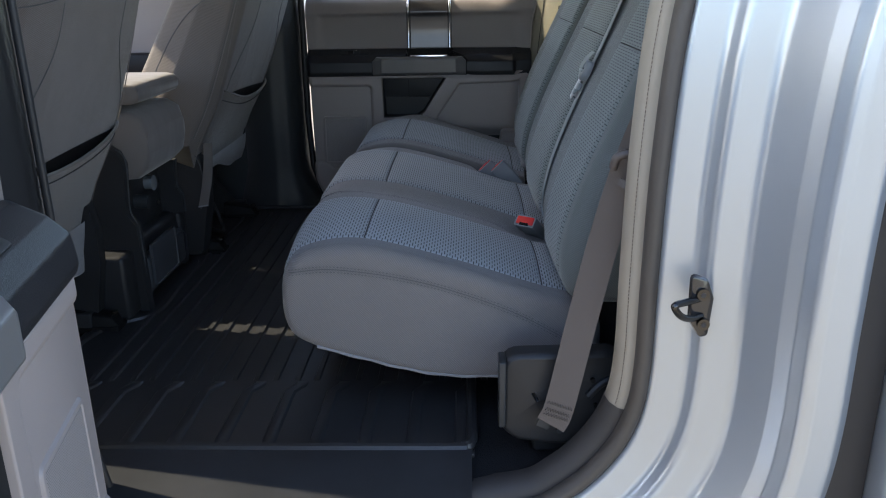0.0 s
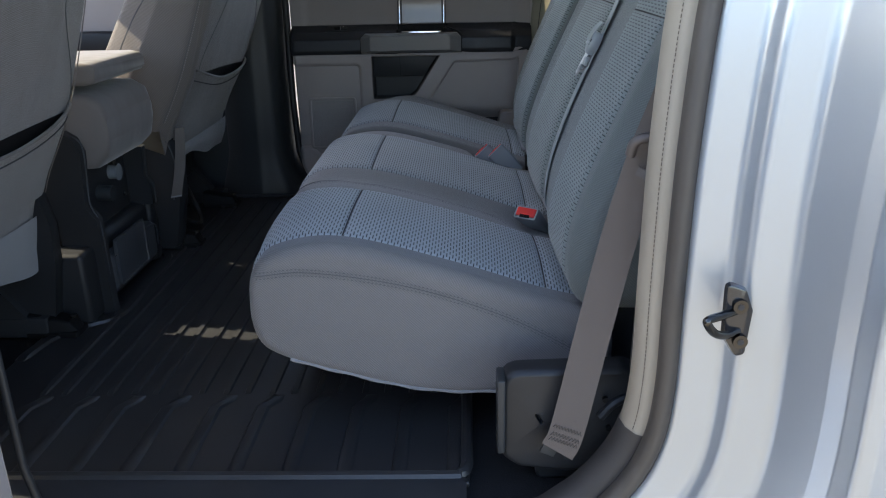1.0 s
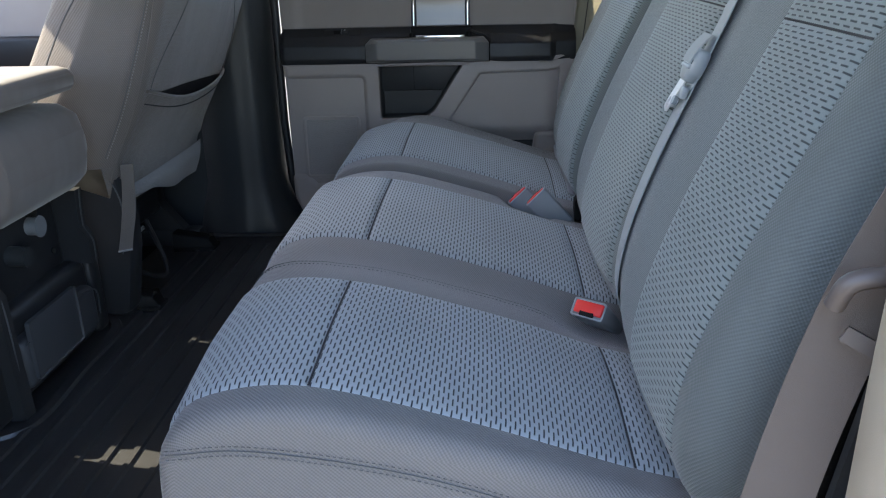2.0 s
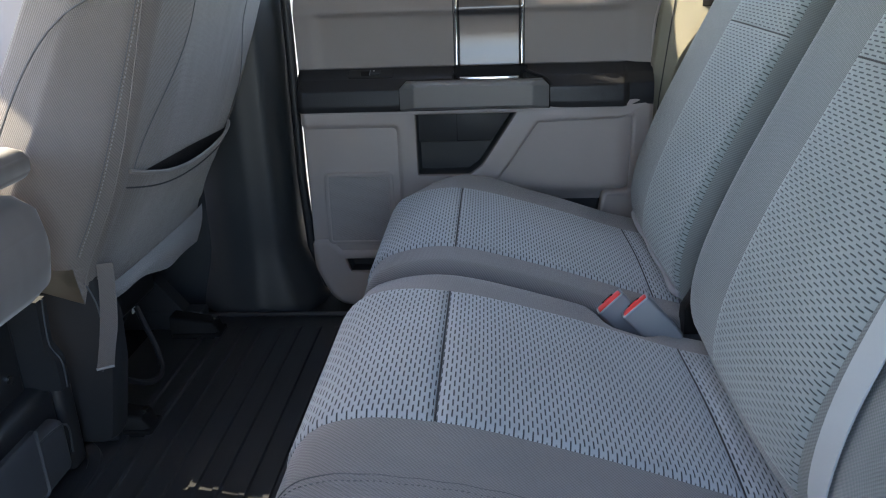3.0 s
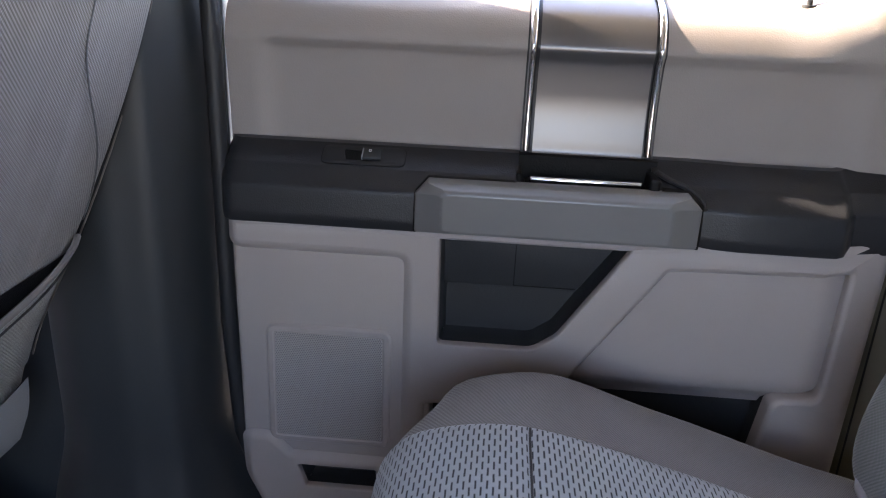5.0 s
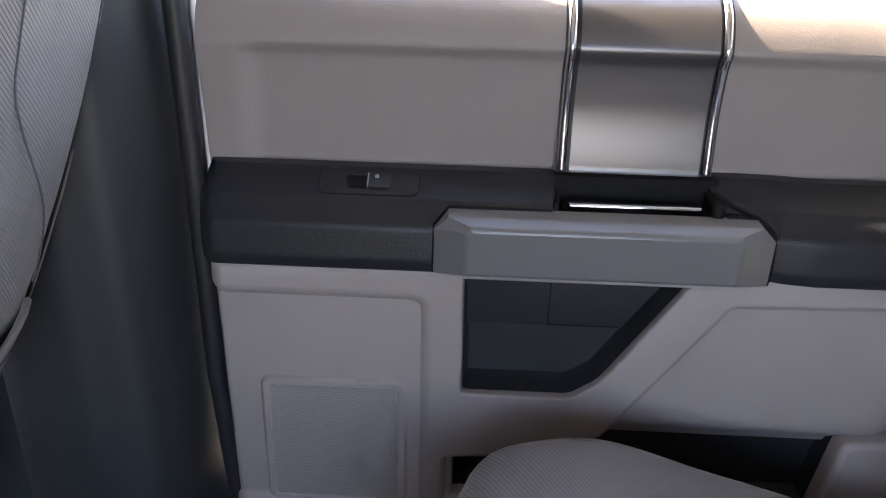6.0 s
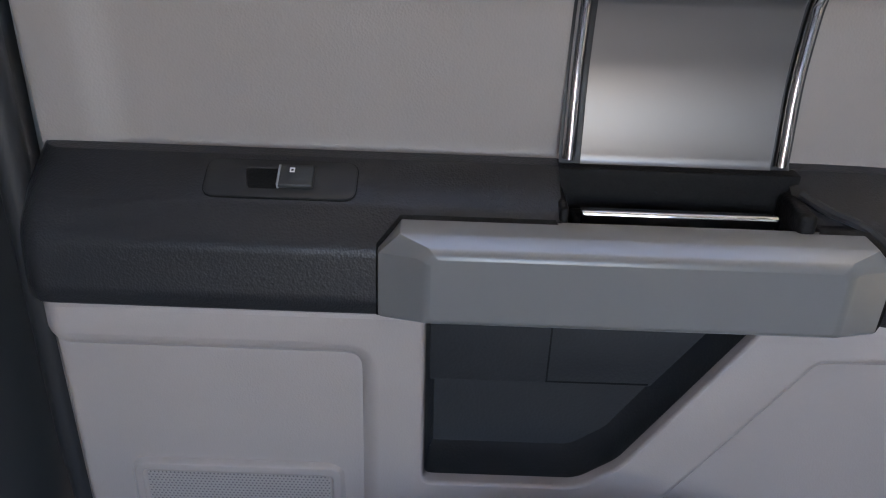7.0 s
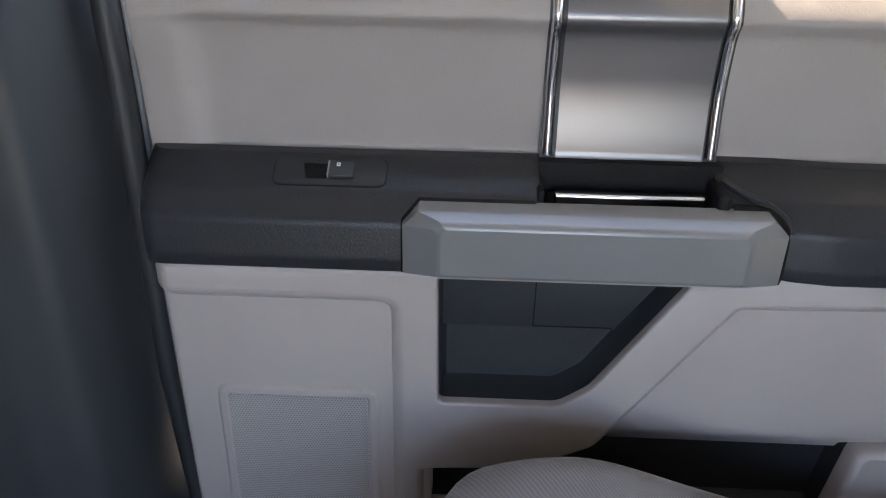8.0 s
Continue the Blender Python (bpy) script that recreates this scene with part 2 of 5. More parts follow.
def spline(pts, n):
    """Catmull-Rom through 2D or 3D points, n steps a span."""
    pts = [Vector(p) for p in pts]
    ext = [2 * pts[0] - pts[1], *pts, 2 * pts[-1] - pts[-2]]
    out = []
    for i in range(1, len(ext) - 2):
        p0, p1, p2, p3 = ext[i - 1:i + 3]
        for k in range(n):
            t = k / n
            out.append(0.5 * (2 * p1 + (p2 - p0) * t + (2 * p0 - 5 * p1 + 4 * p2 - p3) * t * t + (3 * p1 - p0 - 3 * p2 + p3) * t ** 3))
    out.append(pts[-1])
    return out


def tube(pts, r, seg=8, cap=True):
    pts = [Vector(p) for p in pts]
    rings, up = [], Vector((0.3, 0.2, 1)).normalized()
    for i, p in enumerate(pts):
        d = (pts[min(i + 1, len(pts) - 1)] - pts[max(i - 1, 0)]).normalized()
        a = d.cross(up)
        if a.length < 0.05:
            a = d.cross(Vector((1, 0, 0)))
        a.normalize()
        b = d.cross(a).normalized()
        up = -b if b.dot(up) < 0 else b
        rings.append([p + r * (math.cos(2 * math.pi * k / seg) * a + math.sin(2 * math.pi * k / seg) * b) for k in range(seg)])
    return loft(rings, cap)


def strap(pts, across, width, thick=0.0016):
    """A webbing strip along pts; across gives its width direction at each point."""
    pts = [Vector(p) for p in pts]
    rings = []
    for i, p in enumerate(pts):
        d = (pts[min(i + 1, len(pts) - 1)] - pts[max(i - 1, 0)]).normalized()
        a = Vector(across[i] if isinstance(across, list) else across)
        a = (a - d * a.dot(d)).normalized()
        n = d.cross(a).normalized()
        w, t = width / 2, thick / 2
        rings.append([p + a * w + n * t, p + a * (w - 0.002) + n * t * 1.4, p - a * (w - 0.002) + n * t * 1.4, p - a * w + n * t, p - a * w - n * t, p + a * w - n * t])
    return loft(rings)


def rounded(pts, r, n=5):
    """A closed polygon with its corners filleted; r a number or one for each corner."""
    out, k = [], len(pts)
    for i in range(k):
        p, a, b = Vector(pts[i]), Vector(pts[i - 1]), Vector(pts[(i + 1) % k])
        ri = r[i] if isinstance(r, (list, tuple)) else r
        u, v = (a - p), (b - p)
        la, lb = u.length, v.length
        u.normalize(), v.normalize()
        half = math.acos(max(-1, min(1, u.dot(v)))) / 2
        t = min(ri / max(math.tan(half), 1e-3), la * 0.45, lb * 0.45)
        p0, p1 = p + u * t, p + v * t
        for s in range(n + 1):
            f = s / n
            out.append((1 - f) ** 2 * p0 + 2 * f * (1 - f) * p + f * f * p1)
    return out


def area2(loop):
    return sum(a[0] * b[1] - b[0] * a[1] for a, b in zip(loop, loop[1:] + loop[:1])) / 2


def inset(loop, d):
    """The loop moved inwards by d (outwards where d is below 0)."""
    s = 1 if area2(loop) > 0 else -1
    out, n = [], len(loop)
    for i in range(n):
        e0, e1 = (loop[i] - loop[i - 1]), (loop[(i + 1) % n] - loop[i])
        n0, n1 = Vector((-e0.y, e0.x)), Vector((-e1.y, e1.x))
        m = (n0.normalized() if n0.length > 1e-9 else n0) + (n1.normalized() if n1.length > 1e-9 else n1)
        if m.length < 1e-6:
            m = n1
        m.normalize()
        c = max(0.4, m.dot(n1.normalized() if n1.length > 1e-9 else m))
        out.append(loop[i] + m * (s * d / c))
    return out


def densify(loop, most):
    """The loop with points added so that no side is longer than most."""
    out = []
    for a, b in zip(loop, loop[1:] + loop[:1]):
        n = max(1, math.ceil((b - a).length / most))
        out += [a.lerp(b, k / n) for k in range(n)]
    return out


OPEN = 0.0155      # holes at least this deep have no floor


def plate(outer, rim, holes=(), at=lambda a, b, d: (a, d, b)):
    """A panel: a face bounded by outer, rolled back round it by rim (outset, depth) steps; each hole is (loop, steps) with
    (inset, depth) steps to its floor. at() puts (along, up, depth) into the world; the front looks to -depth."""
    bm = bmesh.new()

    def ring(loop, d):
        return [bm.verts.new(at(p.x, p.y, d)) for p in loop]

    def walls(a, b):
        for i in range(len(a)):
            j = (i + 1) % len(a)
            bm.faces.new((a[i], a[j], b[j], b[i]))

    first = ring(outer, 0)
    tops = [(ring(lp, 0), lp, steps) for lp, steps in holes]
    flat, verts = [], []
    for r, lp in [(first, outer)] + [(r, lp) for r, lp, _ in tops]:
        flat.append([Vector((p.x, p.y, 0)) for p in lp])
        verts.extend(r)
    for tri in tessellate_polygon(flat):
        bm.faces.new([verts[i] for i in tri])
    prev = first
    for out, d in rim:
        nxt = ring(inset(outer, -out), d)
        walls(prev, nxt)
        prev = nxt
    for r, lp, steps in tops:
        prev = r
        for ins, d in steps:
            nxt = ring(inset(lp, ins), d)
            walls(prev, nxt)
            prev = nxt
        if steps[-1][1] < OPEN:
            bm.faces.new(prev)
    bmesh.ops.recalc_face_normals(bm, faces=bm.faces[:])
    return bm


def sheet(f, us, vs, uv=None):
    """A surface f(u, v) over the given steps; uv(u, v) gives metres."""
    bm = bmesh.new()
    lay = bm.loops.layers.uv.new("uv")
    grid = [[bm.verts.new(f(u, v)) for v in vs] for u in us]
    at = {}
    for i, u in enumerate(us):
        for j, v in enumerate(vs):
            at[grid[i][j]] = uv(u, v) if uv else (u, v)
    for i in range(len(us) - 1):
        for j in range(len(vs) - 1):
            fc = bm.faces.new((grid[i][j], grid[i + 1][j], grid[i + 1][j + 1], grid[i][j + 1]))
            for lp in fc.loops:
                lp[lay].uv = at[lp.vert]
    return bm


def steps(a, b, n):
    return [a + (b - a) * i / n for i in range(n + 1)]


def smooth(a, b, x):
    t = max(0.0, min(1.0, (x - a) / (b - a)))
    return t * t * (3 - 2 * t)


def bell(x, c, w):
    return math.exp(-((x - c) / w) ** 2)


class Outline:
    """A smooth line through 2D points, read by its length in metres."""

    def __init__(self, pts, n=14):
        self.p = spline(pts, n)
        self.s = [0.0]
        for a, b in zip(self.p, self.p[1:]):
            self.s.append(self.s[-1] + (b - a).length)
        self.length = self.s[-1]

    def at(self, s):
        s = max(0.0, min(self.length, s))
        i = 0
        lo, hi = 0, len(self.s) - 2
        while lo < hi:
            mid = (lo + hi + 1) // 2
            if self.s[mid] <= s:
                lo = mid
            else:
                hi = mid - 1
        i = lo
        a, b = self.p[i], self.p[i + 1]
        f = (s - self.s[i]) / max(1e-9, self.s[i + 1] - self.s[i])
        p = a + (b - a) * f
        p0, p1 = self.p[max(0, i - 2)], self.p[min(len(self.p) - 1, i + 3)]
        d = (p1 - p0).normalized()
        return p, Vector((-d.y, d.x))

    def where(self, axis, value, s0=0.0, s1=None):
        """The length at which one coordinate is nearest to value, between s0 and s1."""
        s1 = self.length if s1 is None else s1
        best = min((s0 + (s1 - s0) * i / 600 for i in range(601)), key=lambda s: abs(self.at(s)[0][axis] - value))
        return best


# ---- ground and body shell ----
CY = 2.10          # the middle of the cab
FAR, NEAR = 2.97, 1.23
GROUND_Z = -0.82

gb = bmesh.new()
bmesh.ops.create_grid(gb, x_segments=4, y_segments=4, size=400.0, matrix=Matrix.Translation((0, 0, GROUND_Z)))
part("ground", gb, CONCRETE, label="sunlit tan concrete lot that reaches the horizon", category="ground", kind="structure")

part("floor", merged(box(-2.2, 0.9, 1.235, 3.06, -0.10, -0.012, 0.008)), CARPET, label="black carpeted cab floor", category="floor", kind="structure")
part("ceiling", box(-1.68, 0.95, 1.22, 2.98, 1.32, 1.38, 0.02), HEADLINER, label="light grey cloth headliner over the cab", category="ceiling", kind="structure")
part("roof", box(-1.70, 1.0, 1.12, 3.08, 1.382, 1.43, 0.02), SILVER, label="silver painted cab roof", category="roof", kind="structure")
# rear wall with its window opening
part("wall_rear", merged(box(0.80, 0.90, 1.16, 3.04, -0.05, 0.80, 0.004), box(0.80, 0.90, 1.16, 1.40, 0.80, 1.37, 0.004),
                         box(0.80, 0.90, 2.80, 3.04, 0.80, 1.37, 0.004), box(0.80, 0.90, 1.40, 2.80, 1.24, 1.37, 0.004)),
     HEADLINER, label="grey rear cab wall with a window opening", category="wall", kind="structure")
part("window_rear", box(0.842, 0.848, 1.39, 2.81, 0.79, 1.25), PRIVACY, label="dark tinted rear window pane of the cab", category="window", kind="structure")
# bulkhead, dashboard and windscreen
part("wall_front", box(-2.30, -2.20, 1.16, 3.04, -0.10, 0.70, 0.01), CHARCOAL, label="dark bulkhead under the windscreen", category="wall", kind="structure")
dash = thing("dashboard", (-1.9, CY, 0.3), label="grey moulded dashboard below the windscreen", category="dashboard")
prof = [(-2.19, 0.25), (-1.78, 0.25), (-1.70, 0.40), (-1.66, 0.55), (-1.70, 0.66), (-1.82, 0.71), (-2.0, 0.715), (-2.19, 0.70)]
ring = rounded(prof, 0.05, 4)
db = loft([[(p.x + 1.9, y - CY, p.y - 0.3) for p in ring] for y in steps(1.22, 2.98, 12)])
part("dash_body", db, DASH, dash)
part("dash_trim", box(0.225, 0.245, -0.80, 0.80, 0.16, 0.22, 0.008), BLACK_PLASTIC, dash)
for yy in (-0.62, 0.62):
    part("air_vent", box(0.205, 0.235, yy - 0.07, yy + 0.07, 0.26, 0.33, 0.01), BLACK_PLASTIC, dash)
# windscreen pillars
for i, yy in enumerate((1.19, 3.01)):
    part("pillar_front_%d" % (i + 1), loft([[(p[0] + dx, yy + dy, p[1]) for dx, dy in ((-0.05, -0.04), (0.05, -0.04), (0.05, 0.04), (-0.05, 0.04))] for p in ((-2.22, 0.72), (-1.67, 1.34))]),
         CHARCOAL, label="dark windscreen pillar trim", category="pillar", kind="structure")

# ---- far B-pillar ----
def pillar_ring(z, flare):
    """Cross-section of the far pillar trim at a height, wide at the foot."""
    w = flare
    g = max(0.0, w - 0.25)
    pts = [(-0.505 + 0.05 * g, 3.06), (-0.508 + 0.055 * g, 2.998), (-0.518 + 0.05 * g, 2.955 - 0.01 * w), (-0.532 + 0.035 * g, 2.923 - 0.02 * w), (-0.546 + 0.02 * g, 2.908 - 0.02 * w), (-0.575, 2.901 - 0.02 * w), (-0.61, 2.896 - 0.02 * w), (-0.665 - 0.02 * w, 2.906 - 0.01 * w), (-0.715 - 0.04 * w, 2.958), (-0.745 - 0.05 * w, 3.06)]
    return [(p.x, p.y, z) for p in spline(pts, 6)]


bp = loft([pillar_ring(z, smooth(0.16, -0.03, z) + 0.25 * smooth(0.75, 0.2, z)) for z in steps(-0.03, 1.32, 40)])
part("pillar_far", bp, CHARCOAL, angle=70, label="charcoal moulded pillar trim between the doors", category="pillar", kind="structure")
bp2 = loft([[(x - 0.02, 4.165 - y - 0.038 * smooth(0.46, 0.32, z), z) for x, y, z in pillar_ring(z, 0.1 + 0.3 * smooth(0.16, -0.03, z))] for z in steps(-0.03, 1.32, 20)])
part("pillar_near", bp2, BLACK_PLASTIC, angle=70, label="charcoal pillar trim beside the open doorway", category="pillar", kind="structure")
for k, (rx, ry) in enumerate(((-0.540, 1.240), (-0.562, 1.250))):
    part("pillar_rib_%d" % (k + 1), tube([(rx, ry, z) for z in steps(0.36, 1.25, 8)], 0.004, 8), SEAL, label="black ribbed seal along the near pillar", category="seal", kind="structure")
for yy in (2.985, 1.205):
    s = 1 if yy > 2 else -1
    part("door_seal", tube([(-0.493, yy, 1.15), (-0.490, yy, 0.6), (-0.492, yy, 0.3), (-0.484, yy, 0.13), (-0.455, yy, 0.03), (-0.39, yy, -0.02), (-0.2, yy, -0.03), (0.2, yy, -0.03)] if s > 0 else
                           [(-0.522, yy, 1.15), (-0.522, yy, 0.1), (-0.505, yy, 0.0)], 0.011 if s > 0 else 0.006, 10), BLACK_PLASTIC, label="black rubber door seal", category="seal", kind="structure")

# ---- far C-pillar trim ----
CREST = spline([(0.345, 0.0), (0.343, 0.40), (0.352, 0.53), (0.392, 0.61), (0.428, 0.664), (0.458, 0.742), (0.52, 0.95), (0.60, 1.33)], 8)


def crest_x(z):
    """Where the rear pillar turns from its lit flank to its inner face."""
    for p, q in zip(CREST, CREST[1:]):
        if p.y <= z <= q.y:
            return p.x + (q.x - p.x) * (z - p.y) / max(1e-6, q.y - p.y)
    return CREST[-1].x if z > 1 else CREST[0].x


def rear_pillar_ring(z):
    xs = 0.331 + 0.105 * (max(0.45, z) - 0.526)
    xc = max(crest_x(z), xs + 0.010)
    yc = 2.985 - 0.60 * (xc - xs)
    pts = [(xs - 0.026, 3.075), (xs - 0.025, 3.004), (xs - 0.020, 2.996), (xs, 2.986), (xc, yc), (xc + 0.07, yc - 0.004), (0.80, yc), (0.80, 3.06)]
    return [(p.x, p.y, z) for p in rounded(pts, [0.002, 0.003, 0.006, 0.01, 0.004 + 0.03 * smooth(0.56, 0.8, z), 0.02, 0.01, 0.01], 4)]


part("pillar_rear_far", loft([rear_pillar_ring(z) for z in steps(-0.03, 1.32, 60)]), PILLAR_TAN, angle=70,
     label="light warm grey rear pillar trim catching sunlight", category="pillar", kind="structure")
part("trim_lip", tube([(0.331 + 0.105 * (max(0.45, z) - 0.526), 2.9855, z) for z in steps(0.05, 1.15, 24)], 0.0014, 6), SEAL, label="dark seam line down the rear pillar trim", category="trim", kind="structure")
part("belt_slot", moved(box(-0.013, 0.016, -0.004, 0.006, -0.012, 0.012, 0.002), Matrix.Translation((0.407, 2.944, 0.671)) @ Matrix.Rotation(radians(-31), 4, "Z")), DEEP_BLACK, label="black seat belt guide set in the rear pillar trim", category="belt guide")
part("body_pillar_far", box(-0.66, -0.500, 3.05, 3.102, -0.12, 1.36, 0.004), SILVER, label="silver body pillar outside the far trim", category="car body", kind="structure")
part("body_quarter_far", box(0.336, 0.95, 3.078, 3.14, -0.12, 1.36, 0.004), SILVER, label="silver far body quarter", category="car body", kind="structure")
# lower side walls below the doors
part("sill_far", box(-2.1, 0.8, 2.95, 3.07, -0.10, -0.035, 0.01), CHARCOAL, label="dark far door sill trim", category="sill", kind="structure")
part("sill_near", box(-2.1, 0.30, 1.13, 1.233, -0.13, -0.062, 0.008), CHARCOAL, label="dark near door sill under the mat flap", category="sill", kind="structure")
part("roof_rail_far", box(-1.4, 0.95, 2.965, 3.10, 1.29, 1.37, 0.02), HEADLINER, label="grey roof rail trim over the far doors", category="trim", kind="structure")
part("roof_rail_near", box(-1.4, 0.95, 1.10, 1.235, 1.23, 1.37, 0.02), HEADLINER, label="grey roof rail trim over the near doors", category="trim", kind="structure")


# ---- doors ----
def upper_point(a, v, proud=0.0):
    """The upper door trim: a along the door, v from the armrest (0) up over the sill (1)."""
    prof_pts = UPPER.at(v * UPPER.length)
    p, n = prof_pts
    d, z = p
    rise = smooth(0.16, 0.31, a) * smooth(0.640, 0.700, z)
    z += 0.040 * rise
    d -= 0.012 * smooth(0.14, 0.30, a) * smooth(0.64, 0.71, z)
    hollow = smooth(-0.450, -0.424, a) * smooth(0.275, 0.235, a) * smooth(0.535, 0.545, z) * smooth(0.668, 0.652, z)
    d += 0.008 * hollow
    a += 0.024 * smooth(0.25, 0.309, a) * smooth(0.60, 0.76, z)
    if proud:
        d -= 0.0105 * smooth(0.615, 0.530, z)
    return Vector((a + 0.475, d, z)) + Vector((0, n.x, n.y)) * proud


UPPER = Outline([(0.0445, 0.5385), (0.0425, 0.59), (0.0395, 0.635), (0.0364, 0.660), (0.0380, 0.6675), (0.047, 0.688), (0.059, 0.703), (0.080, 0.714), (0.110, 0.720), (0.140, 0.722)])


def extrude_x(profile, x0, x1, n=1, bevel=0.0):
    """A prism of a (depth, height) profile along the door."""
    bm = loft([[(x + 0.475, p[0], p[1]) for p in profile] for x in steps(x0, x1, n)])
    return bm


def build_door(name, flip, label):
    door = thing(name, label=label, category="car door")
    S = {"flip": flip}
    # painted shell behind the trim
    shell = [Vector(p) for p in ((-0.486, 0.703), (0.317, 0.706), (0.311, 0.10), (0.246, -0.03), (-0.34, -0.054), (-0.443, -0.005), (-0.4795, 0.12))]
    sh = rounded([(p.x, p.y) for p in shell], [0.01, 0.01, 0.1, 0.06, 0.05, 0.09, 0.15], 8)
    part("door_shell", plate(sh, [(0.003, 0.002), (0.004, 0.006), (0.004, 0.13)], at=lambda a, b, d: (a + 0.475, d + 0.056 if b < 0.69 else d + 0.09, b)), SILVER, door, "silver painted door edge", angle=30, **S)
    # lower trim: a raised rim round the speaker field, the map pocket and the bin
    out = rounded([(-0.4605, 0.453), (0.298, 0.453), (0.292, 0.10), (0.233, -0.012), (-0.33, -0.031), (-0.424, 0.008), (-0.4585, 0.087), (-0.4600, 0.142), (-0.438, 0.142), (-0.409, 0.114), (-0.262, 0.113), (-0.246, 0.131), (-0.246, 0.430), (-0.4610, 0.430)],
                  [0.003, 0.008, 0.1, 0.06, 0.05, 0.06, 0.06, 0.003, 0.012, 0.012, 0.012, 0.02, 0.026, 0.003], 6)
    pocket_lp = rounded([(-0.2180, 0.4495), (0.014, 0.4495), (-0.066, 0.326), (-0.096, 0.3045), (-0.2165, 0.3045)], [0.004, 0.004, 0.04, 0.03, 0.010], 6)
    slot_lp = rounded([(-0.401, 0.109), (-0.287, 0.109), (-0.287, 0.070), (-0.388, 0.070)], 0.006, 4)
    bin_lp = rounded([(0.052, 0.431), (0.274, 0.437), (0.271, 0.256), (0.212, 0.255), (0.198, 0.150), (-0.236, 0.150), (-0.236, 0.224), (-0.12, 0.232), (-0.062, 0.262)],
                     [0.016, 0.014, 0.02, 0.008, 0.012, 0.012, 0.012, 0.03, 0.02], 4)
    open_steps = [(0.0015, 0.0005), (0.003, 0.003), (0.0035, 0.016)]
    # the rear end of the rim turns away and lifts a little
    rim_at = lambda a, b, d: (a + 0.475, d - 0.022 + 0.016 * smooth(0.238, 0.300, a), b + 0.018 * smooth(0.238, 0.300, a) * smooth(0.40, 0.45, b))
    lower = plate(densify(out, 0.03), [(0.003, 0.0005), (0.0070, 0.0022), (0.0105, 0.0052), (0.0135, 0.0085)],
                  [(pocket_lp, open_steps), (slot_lp, open_steps), (densify(bin_lp, 0.03), [(0.003, 0.0009), (0.0065, 0.0034), (0.0085, 0.008), (0.009, 0.026)])], at=rim_at)
    panel_ob = part("lower_panel", lower, GREY_PANEL, door, "grey grained lower trim panel", angle=50, weighted=True, **S)
    field = rounded([(-0.4660, 0.452), (-0.225, 0.452), (-0.225, 0.1150), (-0.412, 0.1150), (-0.4655, 0.135)], 0.003, 3)
    part("speaker_field", plate(field, [(0.002, 0.0006), (0.0045, 0.003), (0.005, 0.008), (0.005, 0.04)], at=lambda a, b, d: (a + 0.475, d - 0.0148, b)), GREY_PANEL, panel_ob, "recessed grey field", angle=50, **S)
    under = rounded([(-0.4640, 0.445), (0.300, 0.445), (0.294, 0.10), (0.235, -0.015), (-0.33, -0.034), (-0.427, 0.006), (-0.4625, 0.087)], [0.004, 0.01, 0.1, 0.06, 0.05, 0.06, 0.06], 6)
    skirt = loft([[(p.x + 0.475, d + 0.016 * smooth(0.238, 0.300, p.x), p.y) for p in densify(inset(under, -0.0065), 0.04)] for d in (-0.0142, 0.05)], cap=False)
    part("panel_skirt", skirt, GREY_PANEL, panel_ob, "grey side of the trim panel", angle=50, **S)

    def inset_point(u, z):
        a0 = -0.075 + 0.128 * (z - 0.250) / 0.186
        a = a0 + (0.284 - a0) * u
        return Vector((a + 0.475, -0.0105 + 0.016 * smooth(0.222, 0.284, a) ** 1.5 + 0.034 * smooth(0.290, 0.234, z) ** 2, z + 0.006 * smooth(0.238, 0.300, a)))
    part("inset_panel", sheet(inset_point, steps(0, 1, 36), steps(0.234, 0.440, 26)), GREY_PANEL, panel_ob, "recessed grey panel over the bin", angle=70, **S)
    for nm, lp in (("map_pocket", pocket_lp), ("pull_slot", slot_lp), ("storage_bin", bin_lp)):
        depth = {"pull_slot": 0.012, "map_pocket": 0.019, "storage_bin": 0.032}[nm]
        rings = [[(p.x + 0.475, d, p.y) for p in inset(lp, k)] for d, k in ((0.0025 if nm == "storage_bin" else -0.0125, 0.0036), (0.003 if nm == "storage_bin" else -0.002, 0.0042), (depth - 0.006, 0.0065), (depth, 0.010))]
        liner = loft(rings, cap=False)
        bmesh.ops.recalc_face_normals(liner, faces=liner.faces[:])
        part("recess_back", plate(inset(lp, 0.0085), [(0.0004, 0.0004), (0.0008, 0.003)], at=lambda a, b, d: (a + 0.475, d + depth - 0.0005, b)), POCKET_BLACK, panel_ob, angle=20, **S)
        part(nm, liner, POCKET_BLACK, panel_ob, "black moulded recess", **S)
    # stepped back of the map pocket with its latch cover
    step_lp = rounded([(-0.2120, 0.377), (-0.046, 0.377), (0.000, 0.444), (-0.2120, 0.444)], 0.002, 2)
    part("pocket_step", loft([[(p.x + 0.475, d, p.y) for p in inset(step_lp, k)] for d, k in ((0.021, 0.0), (0.0135, 0.0), (0.0122, 0.0006), (0.0118, 0.0016))]), POCKET_BLACK, panel_ob, **S)
    part("cover_gap", merged(box(-0.1247 + 0.475, -0.1233 + 0.475, 0.0114, 0.016, 0.3785, 0.443), box(-0.1247 + 0.475, -0.048 + 0.475, 0.0114, 0.016, 0.3785, 0.3799)), DEEP_BLACK, panel_ob, "dark parting line of the latch cover", **S)
    # speaker grille
    spk = rounded([(-0.434, 0.317), (-0.272, 0.317), (-0.272, 0.140), (-0.436, 0.140)], 0.016, 6)
    spk_in = inset(spk, 0.009)
